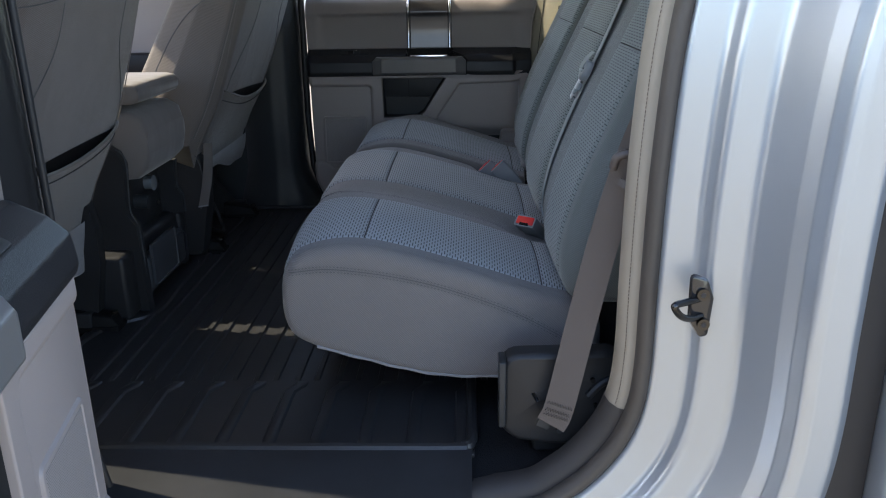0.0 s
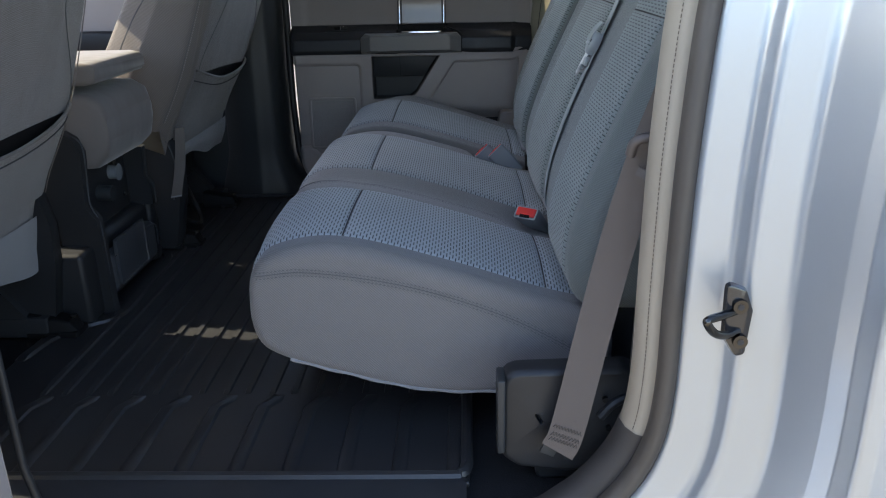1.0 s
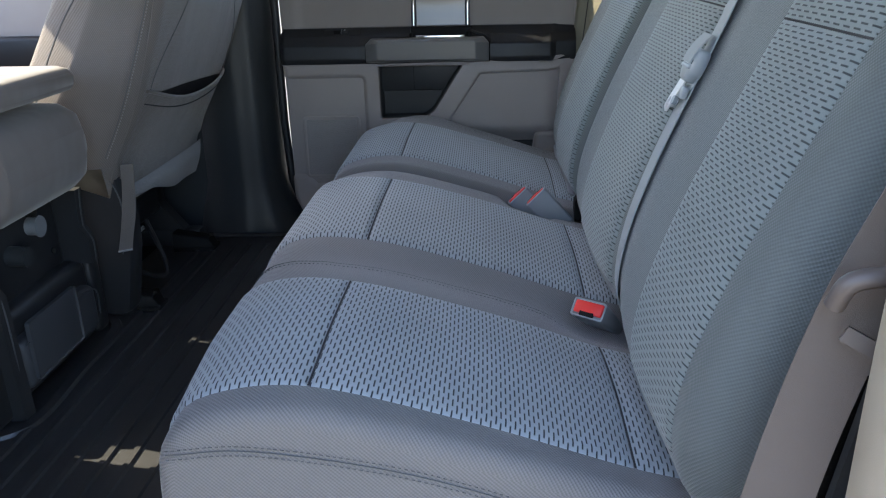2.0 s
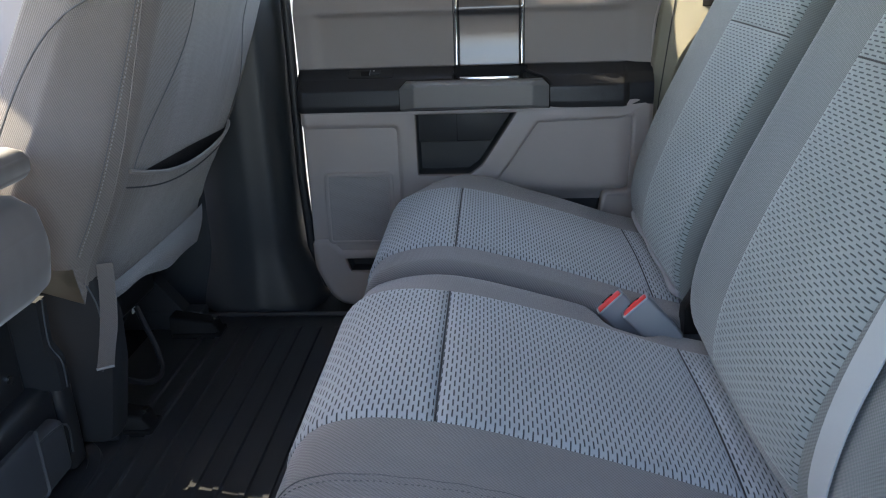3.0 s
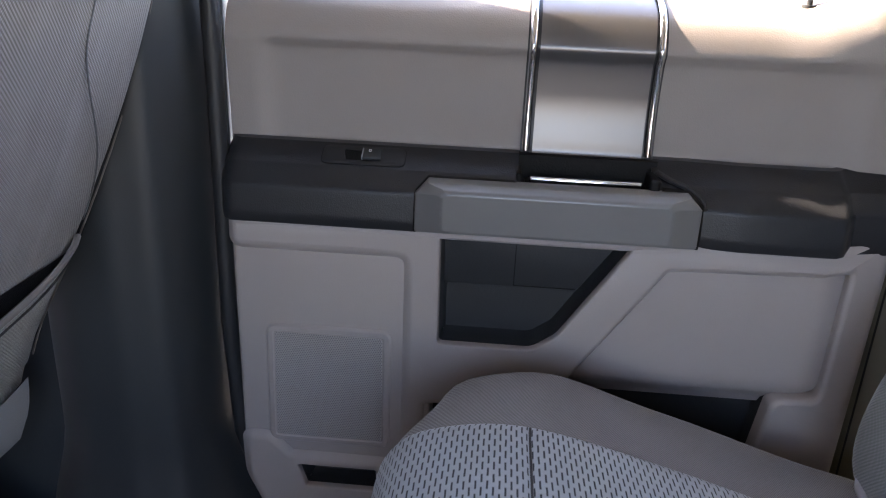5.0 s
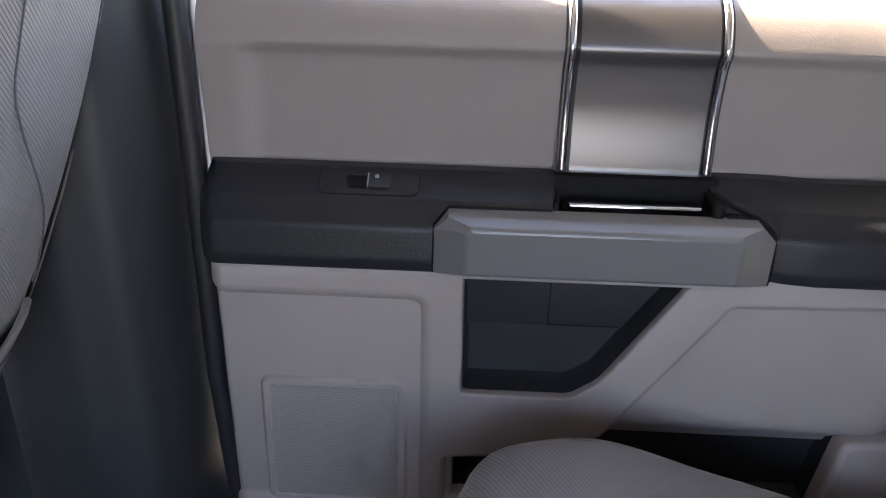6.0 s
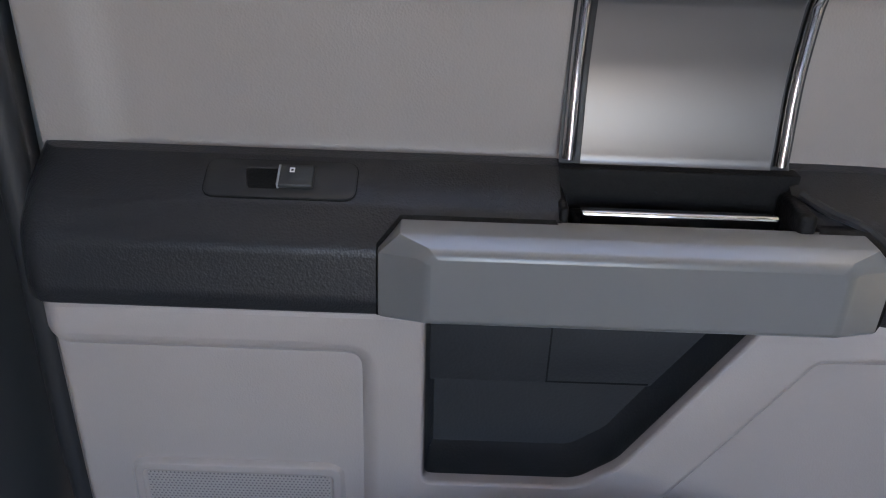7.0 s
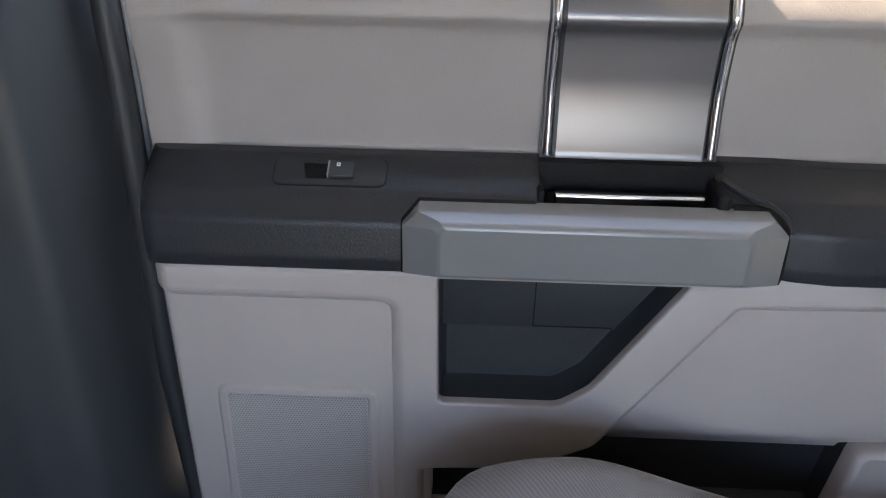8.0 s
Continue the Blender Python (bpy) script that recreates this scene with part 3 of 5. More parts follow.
    grille = plate(inset(spk, 0.004), [(0.0015, 0.0008), (0.004, 0.0045)], [(spk_in, [(0.001, 0.0012), (0.0025, 0.0022)])], at=lambda a, b, d: (a + 0.475, d - 0.0186, b))
    g = part("speaker_grille", grille, GREY_PANEL, panel_ob, "grey perforated speaker grille", angle=50, weighted=True, **S)
    mesh_face = inset(spk, 0.0125)
    cone = plate(mesh_face, [(0.0005, 0.0006)], at=lambda a, b, d: (a + 0.475, d - 0.0176, b))
    part("grille_mesh", cone, GRILLE, g, **S)
    # armrest band
    band = rounded([(0.045, 0.5440), (0.031, 0.5435), (-0.004, 0.5245), (-0.0255, 0.503), (-0.0295, 0.468), (-0.026, 0.456), (-0.016, 0.4525), (0.045, 0.4525)], [0.001, 0.002, 0.012, 0.015, 0.02, 0.004, 0.003, 0.001], 5)
    b1 = loft([[(x + 0.475, p.x + k, p.y) for p in band] for x, k in ((-0.4845, 0.034), (-0.4810, 0.016), (-0.4760, 0.006), (-0.4690, 0.001), (-0.462, 0.0), (-0.30, 0.0), (-0.20, 0.0), (-0.129, 0.0))])
    part("armrest", b1, BLACK_LEATHER, door, "black grained armrest band", angle=40, weighted=True, **S)
    b2 = loft([[(x + 0.475, p.x + k, p.y) for p in band] for x, k in ((0.028, 0.012), (0.040, 0.008), (0.085, 0.006), (0.115, 0.002), (0.13, 0.0), (0.238, 0.0), (0.248, 0.006), (0.256, 0.016), (0.30, 0.020), (0.309, 0.022))])
    part("armrest", b2, BLACK_LEATHER, door, "black grained armrest band", angle=40, weighted=True, **S)
    # release recess: its deep shade is given by the near-black colour
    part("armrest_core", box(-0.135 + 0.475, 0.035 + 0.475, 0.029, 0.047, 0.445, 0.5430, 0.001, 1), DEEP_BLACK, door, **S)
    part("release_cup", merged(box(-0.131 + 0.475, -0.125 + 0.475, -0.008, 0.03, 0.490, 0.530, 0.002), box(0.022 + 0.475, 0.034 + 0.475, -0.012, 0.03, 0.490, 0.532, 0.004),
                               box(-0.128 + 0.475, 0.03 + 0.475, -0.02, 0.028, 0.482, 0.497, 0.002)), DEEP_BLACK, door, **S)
    part("armrest_step", tube(spline([(0.033 + 0.475, 0.020, 0.5335), (0.046 + 0.475, 0.004, 0.5290), (0.066 + 0.475, -0.004, 0.5225), (0.0815 + 0.475, -0.013, 0.5120), (0.0850 + 0.475, -0.0205, 0.5020)], 6), 0.0035, 8), BLACK_LEATHER, door, "black grained rolled edge", **S)
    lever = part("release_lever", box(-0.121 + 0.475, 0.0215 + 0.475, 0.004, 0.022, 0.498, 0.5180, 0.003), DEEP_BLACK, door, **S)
    part("lever_strip", box(-0.1155 + 0.475, 0.0165 + 0.475, 0.0022, 0.0110, 0.5085, 0.5235, 0.0024), CHROME, lever, "chrome strip", **S)
    # pull handle: tapered, chamfered bar
    hr = []
    for d, x0, x1, z0, z1, cut in ((-0.008, -0.246, 0.0795, 0.4580, 0.5195, 0.014), (-0.030, -0.246, 0.0795, 0.4580, 0.5195, 0.014), (-0.0318, -0.2455, 0.0790, 0.4584, 0.5191, 0.0138), (-0.0440, -0.2215, 0.0525, 0.4628, 0.5162, 0.0075),
                                   (-0.0468, -0.2180, 0.0486, 0.4640, 0.5148, 0.0062), (-0.0484, -0.2150, 0.0455, 0.4658, 0.5128, 0.0052), (-0.0489, -0.2120, 0.0424, 0.4680, 0.5105, 0.0046)):
        hr.append([(p.x + 0.475, d, p.y) for p in rounded([(x0, z0), (x1, z0), (x1, z1 - cut), (x1 - cut, z1), (x0 + cut, z1), (x0, z1 - cut)], [0.003, 0.003, 0.0012, 0.0012, 0.0012, 0.0012], 3)])
    hb = loft(hr, cap=False)
    hb.faces.new([hb.verts.new(p) for p in hr[-1]])
    bmesh.ops.recalc_face_normals(hb, faces=hb.faces[:])
    cap_face = max(hb.faces, key=lambda f: f.calc_area())
    if cap_face.normal.y > 0:
        cap_face.normal_flip()
    part("pull_handle", hb, HANDLE_GREY, door, "satin grey pull handle", angle=30, **S)
    # dark parting gap round the handle's root, following the band
    face = Outline([(0.031, 0.5435), (-0.004, 0.5245), (-0.0255, 0.503), (-0.0295, 0.468), (-0.026, 0.456)], 6)
    depth_at = lambda z: face.at(face.where(1, z))[0].x
    root = [Vector(p) for p in ((0.037, 0.5210), (0.0690, 0.5210), (0.0821, 0.5085), (0.0821, 0.4566), (-0.08, 0.4566), (-0.2473, 0.4566), (-0.2473, 0.5070), (-0.2330, 0.5210), (-0.133, 0.5210))]
    fine = [p.lerp(q, k / 8) for p, q in zip(root, root[1:]) for k in range(8)] + [root[-1]]
    heart = Vector((-0.08, 0.488))

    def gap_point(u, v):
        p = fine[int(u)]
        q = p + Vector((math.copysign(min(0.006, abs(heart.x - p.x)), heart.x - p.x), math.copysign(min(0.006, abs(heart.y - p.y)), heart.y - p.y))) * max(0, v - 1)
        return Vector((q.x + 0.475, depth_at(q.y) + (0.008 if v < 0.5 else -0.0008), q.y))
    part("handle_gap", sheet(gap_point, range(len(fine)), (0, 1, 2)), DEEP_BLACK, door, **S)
    # window switch
    sw = rounded([(-0.360, 0.0), (-0.262, 0.0), (-0.262, 0.030), (-0.360, 0.030)], 0.008, 5)
    slope = Matrix.Rotation(radians(-62.0), 4, "X")
    place = Matrix.Translation((0.473, -0.0008, 0.5272)) @ slope
    swb = moved(plate(sw, [(0.0006, 0.0003), (0.0010, 0.0024)], [(rounded([(-0.332, 0.006), (-0.312, 0.006), (-0.312, 0.024), (-0.336, 0.024)], 0.003, 3), [(0.0005, 0.001), (0.002, 0.009)])], at=lambda a, b, d: (a, d - 0.0007, b)), place)
    sw_ob = part("window_switch", swb, BLACK_PLASTIC, door, "black window switch plate", angle=35, **S)
    part("switch_gap", moved(plate([Vector((q.x, q.y)) for q in inset(sw, -0.0012)], [(0.0003, 0.0002), (0.0006, 0.002)], at=lambda a, b, d: (a, d + 0.0002, b)), place), DEEP_BLACK, sw_ob, **S)
    part("switch_recess", moved(box(-0.3355, -0.3125, 0.0040, 0.0060, 0.0065, 0.0235), place), DEEP_BLACK, sw_ob, **S)
    part("switch_key", moved(box(-0.312, -0.289, -0.0050, -0.001, 0.006, 0.024, 0.0015), place), CHARCOAL, sw_ob, **S)
    # the key's edge highlight, painted as a pale strip
    part("key_edge_glint", moved(box(-0.3128, -0.3112, -0.0052, 0.004, 0.0065, 0.0235, 0.0006), place), LATCH_GREY, sw_ob, "pale strip as the glint on the leading edge", **S)
    part("switch_mark", moved(merged(box(-0.3050, -0.3018, -0.0055, -0.0049, 0.0170, 0.0177), box(-0.3050, -0.3018, -0.0055, -0.0049, 0.0199, 0.0206),
                                     box(-0.3050, -0.3042, -0.0055, -0.0049, 0.0177, 0.0199), box(-0.3026, -0.3018, -0.0055, -0.0049, 0.0177, 0.0199)), place), SWITCH_MARK, sw_ob, "white printed window mark", **S)
    # upper trim
    us, vs = steps(-0.4830, 0.309, 120), steps(0, 1, 64)
    up = sheet(lambda a, v: upper_point(a, v), us, vs)
    bmesh.ops.recalc_face_normals(up, faces=up.faces[:])
    ub = part("upper_panel", up, GREY_UPPER_SHADED, door, "grey grained upper trim panel", angle=60, **S)
    part("accent_panel", sheet(lambda a, v: upper_point(a, v, 0.0035), steps(-0.1135, 0.0165, 16), steps(0.0, 0.985, 64)), ACCENT, door, "brushed silver accent panel", angle=60, **S)
    for xx in (-0.1215, 0.0235):
        wide = 0.0054
        part("chrome_strip", sheet(lambda a, v: upper_point(xx + wide * math.sin(a), v, -0.002 + 0.0090 * math.cos(a)), steps(-1.5, 1.5, 10), steps(0.03, 0.99, 44)), CHROME, door, "thin chrome strip", angle=60, **S)
    part("accent_gap", sheet(lambda a, v: upper_point(a, v, 0.0012), steps(-0.128, 0.030, 14), steps(0.0, 0.985, 30)), BLACK_PLASTIC, door, angle=60, **S)
    part("edge_lip", tube([upper_point(0.309, v) + Vector((0.001, 0.001, 0)) for v in steps(0.0, 0.86, 20)], 0.0034, 8), GREY_PANEL, ub, **S)
    part("edge_seal", tube([upper_point(0.309, v) + Vector((0.0080, 0.004, 0)) for v in steps(0.0, 0.86, 20)], 0.0042, 8), DEEP_BLACK, ub, "black rubber edge seal", **S)
    # window: frame, glass, weatherstrip, lock knob
    part("window_frame", merged(box(-0.005, 0.032, 0.098, 0.134, 0.715, 1.30, 0.006), box(0.78, 0.80, 0.098, 0.134, 0.74, 1.30, 0.006), box(-0.005, 0.80, 0.098, 0.134, 1.275, 1.305, 0.006)), BLACK_PLASTIC, door, **S)
    pane = part("window_pane", box(0.03, 0.785, 0.118, 0.122, 0.70, 1.285), GLASS, door, "clear window glass", **S)
    pane.visible_shadow = False
    part("window_seal", tube([(0.03, 0.113, 0.725), (0.25, 0.113, 0.725), (0.5, 0.113, 0.725), (0.64, 0.113, 0.730), (0.72, 0.111, 0.748), (0.785, 0.109, 0.770)], 0.0042, 8), SEAL, door, **S)
    kx = 0.193 + 0.475
    knob = part("lock_knob", tube([(kx, 0.090, 0.712), (kx, 0.090, 0.765), (kx, 0.090, 0.780)], 0.0034, 10), BLACK_PLASTIC, door, "black lock knob", **S)
    part("knob_collar", tube([(kx, 0.090, 0.712), (kx, 0.090, 0.7235)], 0.0085, 12), BLACK_PLASTIC, knob, **S)
    return door


def grille_material():
    m, nt, p = nodes_of("perforated_grey_plastic")
    tc = nt.nodes.new("ShaderNodeTexCoord")
    sep = nt.nodes.new("ShaderNodeSeparateXYZ")
    nt.links.new(tc.outputs["Object"], sep.inputs[0])
    pitch = 0.0030
    row = math_node(nt, "DIVIDE", sep.outputs[2], pitch * 0.87)
    shift = math_node(nt, "MULTIPLY", math_node(nt, "MODULO", math_node(nt, "FLOOR", row), 2.0), 0.5)
    fx = math_node(nt, "SUBTRACT", math_node(nt, "FRACT", math_node(nt, "ADD", math_node(nt, "DIVIDE", sep.outputs[0], pitch), shift)), 0.5)
    fz = math_node(nt, "SUBTRACT", math_node(nt, "FRACT", row), 0.5)
    r = math_node(nt, "SQRT", math_node(nt, "ADD", math_node(nt, "MULTIPLY", fx, fx), math_node(nt, "MULTIPLY", fz, fz)))
    hole = math_node(nt, "MULTIPLY", math_node(nt, "SUBTRACT", 0.33, r), 8.0, clamp=True)
    nt.links.new(mixed(nt, hole, (0.31, 0.28, 0.27), (0.15, 0.137, 0.133)), p.inputs["Base Color"])
    bump(nt, p, math_node(nt, "SUBTRACT", 1.0, hole), 0.6, 0.001)
    p.inputs["Roughness"].default_value = 0.55
    return m


GRILLE = grille_material()
far_door = build_door("rear_door", False, "closed grey rear door trim with black armrest band and silver accent")
far_door.location = (-0.475, FAR, 0)
near_door = build_door("rear_door", True, "open grey rear door with black armrest band, swung outwards")
near_door.location = (-0.402, 0.98, 0)
near_door.rotation_euler = (0, 0, radians(-79))


# ---- rear bench ----
CUSH = Outline([(0.30, 0.085), (0.05, 0.078), (-0.13, 0.118), (-0.222, 0.150), (-0.250, 0.185), (-0.254, 0.240), (-0.244, 0.292), (-0.205, 0.324), (-0.105, 0.334), (0.05, 0.295), (0.20, 0.246), (0.285, 0.222), (0.315, 0.19), (0.318, 0.12)])
BACK = Outline([(0.42, 0.232), (0.31, 0.232), (0.262, 0.242), (0.243, 0.285), (0.249, 0.36), (0.286, 0.47), (0.344, 0.60), (0.400, 0.72), (0.454, 0.84), (0.490, 0.93), (0.515, 0.965), (0.555, 0.955), (0.59, 0.90), (0.575, 0.70)])


def seat_point(line, y, s, y0, y1, seats, hole, off=0.0, R=0.045, ribs=0.012):
    """A point of a bench cushion or backrest: rounded at both ends, crowned at each seat, sunk between seats."""
    p, n = line.at(s)
    d = min(y - y0, y1 - y)
    k = 0.0
    if d < R:
        k = R * (1 - math.sqrt(max(0.0, 1 - ((R - d) / R) ** 2)))
    turn = 0.0
    crown = sum(0.007 * bell(y, c, w) for c, w in seats) - sum(g * bell(y, c, w) for c, w, g in hole)
    if line is CUSH:
        crown *= smooth(-0.25, -0.12, p.x)
        if y1 < 2.31:      # a fuller front edge, and the wells in which the buckles stand
            crown += 0.012 * smooth(0.0, 0.22, y - y0) * smooth(0.0, 0.10, y1 - y) * smooth(-0.10, -0.22, p.x)
            crown -= 0.028 * smooth(2.225, 2.290, y) * smooth(0.085, 0.155, p.x) * (1 - 0.75 * smooth(0.165, 0.215, p.x)) * smooth(0.20, 0.24, p.y)
            crown -= 0.016 * bell(y, 1.80, 0.050) * smooth(0.13, 0.22, p.x)
        else:              # the front corner by the door is well rounded
            turn = 0.046 * smooth(0.14, 0.0, y1 - y) * smooth(0.05, -0.20, p.x)
    return Vector((p.x + turn, y, p.y)) + Vector((n.x, 0, n.y)) * (off - k + crown) * SIDE


SIDE = 1.0


def seat_body(line, y0, y1, seats, hole, R):
    n = 90
    ys = sorted(set([y0 + R * (1 - math.cos(a)) for a in steps(0, math.pi / 2, 7)] + [y1 - R * (1 - math.cos(a)) for a in steps(0, math.pi / 2, 7)] + steps(y0 + R, y1 - R, 36)))
    ss = [line.length * i / n for i in range(n + 1)]

    def along(y):
        """The length across the cushion, measured round its rounded ends."""
        d = min(y - y0, y1 - y)
        k = 0.0 if d >= R else R * math.acos(max(-1.0, min(1.0, 1 - d / R))) - R * math.pi / 2 + R - d
        return y + k if y - y0 < y1 - y else y - k
    bm = bmesh.new()
    lay = bm.loops.layers.uv.new("uv")
    grid = [[bm.verts.new(seat_point(line, y, s, y0, y1, seats, hole, 0.0, R)) for s in ss] for y in ys]
    for i in range(len(ys) - 1):
        for j in range(n):
            f = bm.faces.new((grid[i][j], grid[i][j + 1], grid[i + 1][j + 1], grid[i + 1][j]))
            for lp, (yy, s) in zip(f.loops, ((ys[i], ss[j]), (ys[i], ss[j + 1]), (ys[i + 1], ss[j + 1]), (ys[i + 1], ss[j]))):
                lp[lay].uv = (along(yy), s)
    for row in (grid[0], grid[-1]):
        f = bm.faces.new(row)
        for lp in f.loops:
            lp[lay].uv = (lp.vert.co.x, lp.vert.co.z)
    bmesh.ops.recalc_face_normals(bm, faces=bm.faces[:])
    return bm


def insert(line, ya, yb, sa, sb, y0, y1, seats, hole, R, lift=0.0035):
    """A knit panel sewn into the seat face: its edges are drawn down into the seams."""
    def f(y, s):
        e = min(y - ya, yb - y, s - sa, sb - s)
        o = -0.0018 + (lift + 0.0018) * math.sqrt(min(1.0, max(0.0, e) / 0.012))
        return seat_point(line, y, s, y0, y1, seats, hole, o, R)
    pad = lambda a, b, n: sorted(set([a, a + 0.0015, a + 0.004, a + 0.008, b - 0.008, b - 0.004, b - 0.0015, b] + steps(a + 0.012, b - 0.012, n)))
    bm = sheet(f, pad(ya, yb, 18), pad(sa, sb, 16))
    return bm


def bench(name, y0, y1, inserts, back_inserts, hole, label, outer):
    ob = thing(name, label=label, category="car seat")
    seats = [((a + b) / 2, (b - a) * 0.45) for a, b in inserts]
    R = 0.020
    c = part("cushion", seat_body(CUSH, y0, y1, seats, hole, R), GREY_CLOTH, ob, "grey woven cloth cushion", angle=50)
    s_front = CUSH.where(1, 0.262, CUSH.length * 0.4, CUSH.length * 0.62)
    s1 = CUSH.where(0, -0.105, CUSH.length * 0.5)
    s2 = CUSH.where(0, 0.214, CUSH.length * 0.5)
    s3 = CUSH.where(0, 0.292, CUSH.length * 0.5, CUSH.length * 0.93)
    for a, b in inserts:
        for sa, sb in ((s_front, s1), (s1, s2), (s2, s3)):
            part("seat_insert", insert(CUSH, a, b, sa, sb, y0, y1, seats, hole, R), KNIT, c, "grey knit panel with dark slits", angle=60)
    for a, b in inserts:
        for sm in (s1, s2):
            part("insert_seam", tube([seat_point(CUSH, y, sm, y0, y1, seats, hole, 0.0002, R) for y in steps(a + 0.003, b - 0.003, 14)], 0.0011, 6), THREAD_DARK, c)
    by0, by1 = outer
    bk = part("backrest", seat_body(BACK, by0, by1, seats, [(h[0], h[1], h[2] * 1.3) for h in hole], 0.045), CLOTH_BACK_SHADED, ob, "grey woven cloth backrest", angle=50)
    inserts = back_inserts
    t0 = BACK.where(1, 0.275, BACK.length * 0.1, BACK.length * 0.4)
    t1 = BACK.where(1, 0.655, BACK.length * 0.2, BACK.length * 0.6)
    t2 = BACK.where(1, 0.90, BACK.length * 0.2, BACK.length * 0.66)
    for a, b in inserts:
        part("insert_seam", tube([seat_point(BACK, y, t1, by0, by1, seats, [(h[0], h[1], h[2] * 1.3) for h in hole], 0.0002, 0.045) for y in steps(a + 0.003, b - 0.003, 14)], 0.0011, 6), THREAD_DARK, bk)
        for sa, sb in ((t0, t1), (t1, t2)):
            part("back_insert", insert(BACK, a, b, sa, sb, by0, by1, seats, [(h[0], h[1], h[2] * 1.3) for h in hole], 0.045), KNIT_BACK_SHADED, bk, "grey knit panel with dark slits", angle=60)
    return ob


large = bench("rear_bench", 1.425, 2.300, [(1.468, 1.735), (1.890, 2.222)], [(1.446, 1.632), (1.855, 2.128)], [(1.82, 0.05, 0.007)], "two-place grey cloth rear bench with knit seat panels", (1.385, 2.315))
small = bench("rear_bench", 2.330, 2.862, [(2.400, 2.740)], [(2.362, 2.628)], [], "single grey cloth rear seat with knit seat panels", (2.337, 2.845))
def centre_line(yy, off):
    return [seat_point(CUSH, yy + 0.003 * math.sin(7 * sx) + 0.0007 * math.sin(160 * sx), sx, 1.425, 2.30, [(1.6, 0.12), (2.06, 0.14)], [(1.82, 0.05, 0.007)], off, 0.02) for sx in steps(CUSH.length * 0.47, CUSH.length * 0.86, 140)]


def back_hem(owner, ya, yb):
    sb = BACK.where(1, 0.262, BACK.length * 0.08, BACK.length * 0.3)
    pts = [seat_point(BACK, y, sb, ya - 0.01, yb + 0.01, [], [], 0.0035 + 0.0012 * math.sin(40 * y), 0.03) for y in steps(ya, yb, 40)]
    part("back_hem", tube(pts, 0.0060, 8), PALE_HEM, owner, "pale puckered hem under the backrest", angle=60)


back_hem(small, 2.37, 2.80)
cover = thing("latch_cover", (0.275, 2.33, 0.22), label="black plastic latch cover between the two backrests", category="latch cover")
part("cover_body", loft([[(x, p.x, p.y) for p in rounded([(-0.02, 0.0), (0.02, 0.0), (0.016, h), (-0.016, h)], 0.006, 3)] for x, h in ((-0.030, 0.04), (-0.005, 0.09), (0.06, 0.14))]), DEEP_BLACK, cover)
# stitching on the near end of the bench, and the pale hem under it
seam = [(x, 1.4235, z) for x, z in ((-0.236, 0.292), (-0.15, 0.297), (0.0, 0.272), (0.15, 0.220), (0.27, 0.155))]
def stitches(pts, length, gap, r):
    """Short thread stitches along a line, joined into one mesh."""
    pts = [Vector(p) for p in pts]
    out, run, on = [], 0.0, []
    for a, b in zip(pts, pts[1:]):
        n = max(1, int((b - a).length / 0.0008))
        for k in range(n):
            p = a + (b - a) * k / n
            run += (b - a).length / n
            if run % (length + gap) < length:
                on.append(p)
            elif len(on) > 1:
                out.append(tube([on[0], on[-1]], r, 5))
                on = []
            else:
                on = []
    return merged(*out)


for off in (0.0, 0.010):
    part("side_seam", stitches([(p.x, p.y, p.z - off) for p in spline(seam, 8)], 0.0038, 0.0024, 0.0006), SEAM_SOFT, large, "dark stitched seam")
part("center_seam", tube(centre_line(1.806, 0.0002), 0.0007, 5), SEAM_SOFT, large, "dark seam between the two places")
part("center_stitching", stitches(centre_line(1.795, 0.0004), 0.0036, 0.0022, 0.0006), SEAM_SOFT, large, "dark stitched row beside the seam")
part("fold_seam", tube(spline([(p[0], p[1] + 0.0004, p[2] - 0.005) for p in seam], 8), 0.0006, 5), SEAM_SOFT, large)
hem = [seat_point(CUSH, 1.431, sx, 1.425, 2.30, [], [], 0.0015 + 0.001 * math.sin(90 * sx), 0.020) for sx in steps(CUSH.length * 0.02, CUSH.length * 0.37, 60)]
part("hem", tube(hem, 0.0035, 6), PALE_HEM, large, "pale hem along the cushion's lower edge")

# black seat base and belt anchor bracket
base = thing("bench_riser", (0.25, 1.75, 0.0), label="black steel seat base and anchor bracket under the bench", category="bench riser")
brk = rounded([(-0.104, 0.050), (-0.085, 0.036), (-0.015, 0.026), (0.052, 0.040), (0.098, 0.085), (0.100, 0.150), (0.060, 0.178), (-0.104, 0.178)], [0.03, 0.02, 0.05, 0.04, 0.03, 0.03, 0.02, 0.02], 5)
part("bracket", plate(brk, [(0.003, 0.001), (0.007, 0.004), (0.010, 0.010), (0.011, 0.034)], [(rounded([(-0.066, 0.118), (-0.060, 0.120), (-0.051, 0.104), (-0.057, 0.101)], 0.002, 3), [(0.0005, 0.001), (0.001, 0.012)])], at=lambda a, b, d: (a, d - 0.452 + 0.022 * smooth(0.02, 0.10, a), b)), BLACK_PLASTIC, base, "black pressed bracket", angle=60)
part("bracket_rib", tube(spline([(0.030, -0.4440, 0.108), (0.052, -0.4400, 0.130), (0.080, -0.4330, 0.137), (0.105, -0.4250, 0.136)], 5), 0.007, 8), BLACK_PLASTIC, base)
part("bracket_flange", box(-0.120, -0.108, -0.465, -0.42, 0.06, 0.18, 0.003), CHARCOAL, base)
part("riser", box(-0.06, 0.20, -0.43, 1.05, -0.01, 0.11, 0.01), BLACK_PLASTIC, base)
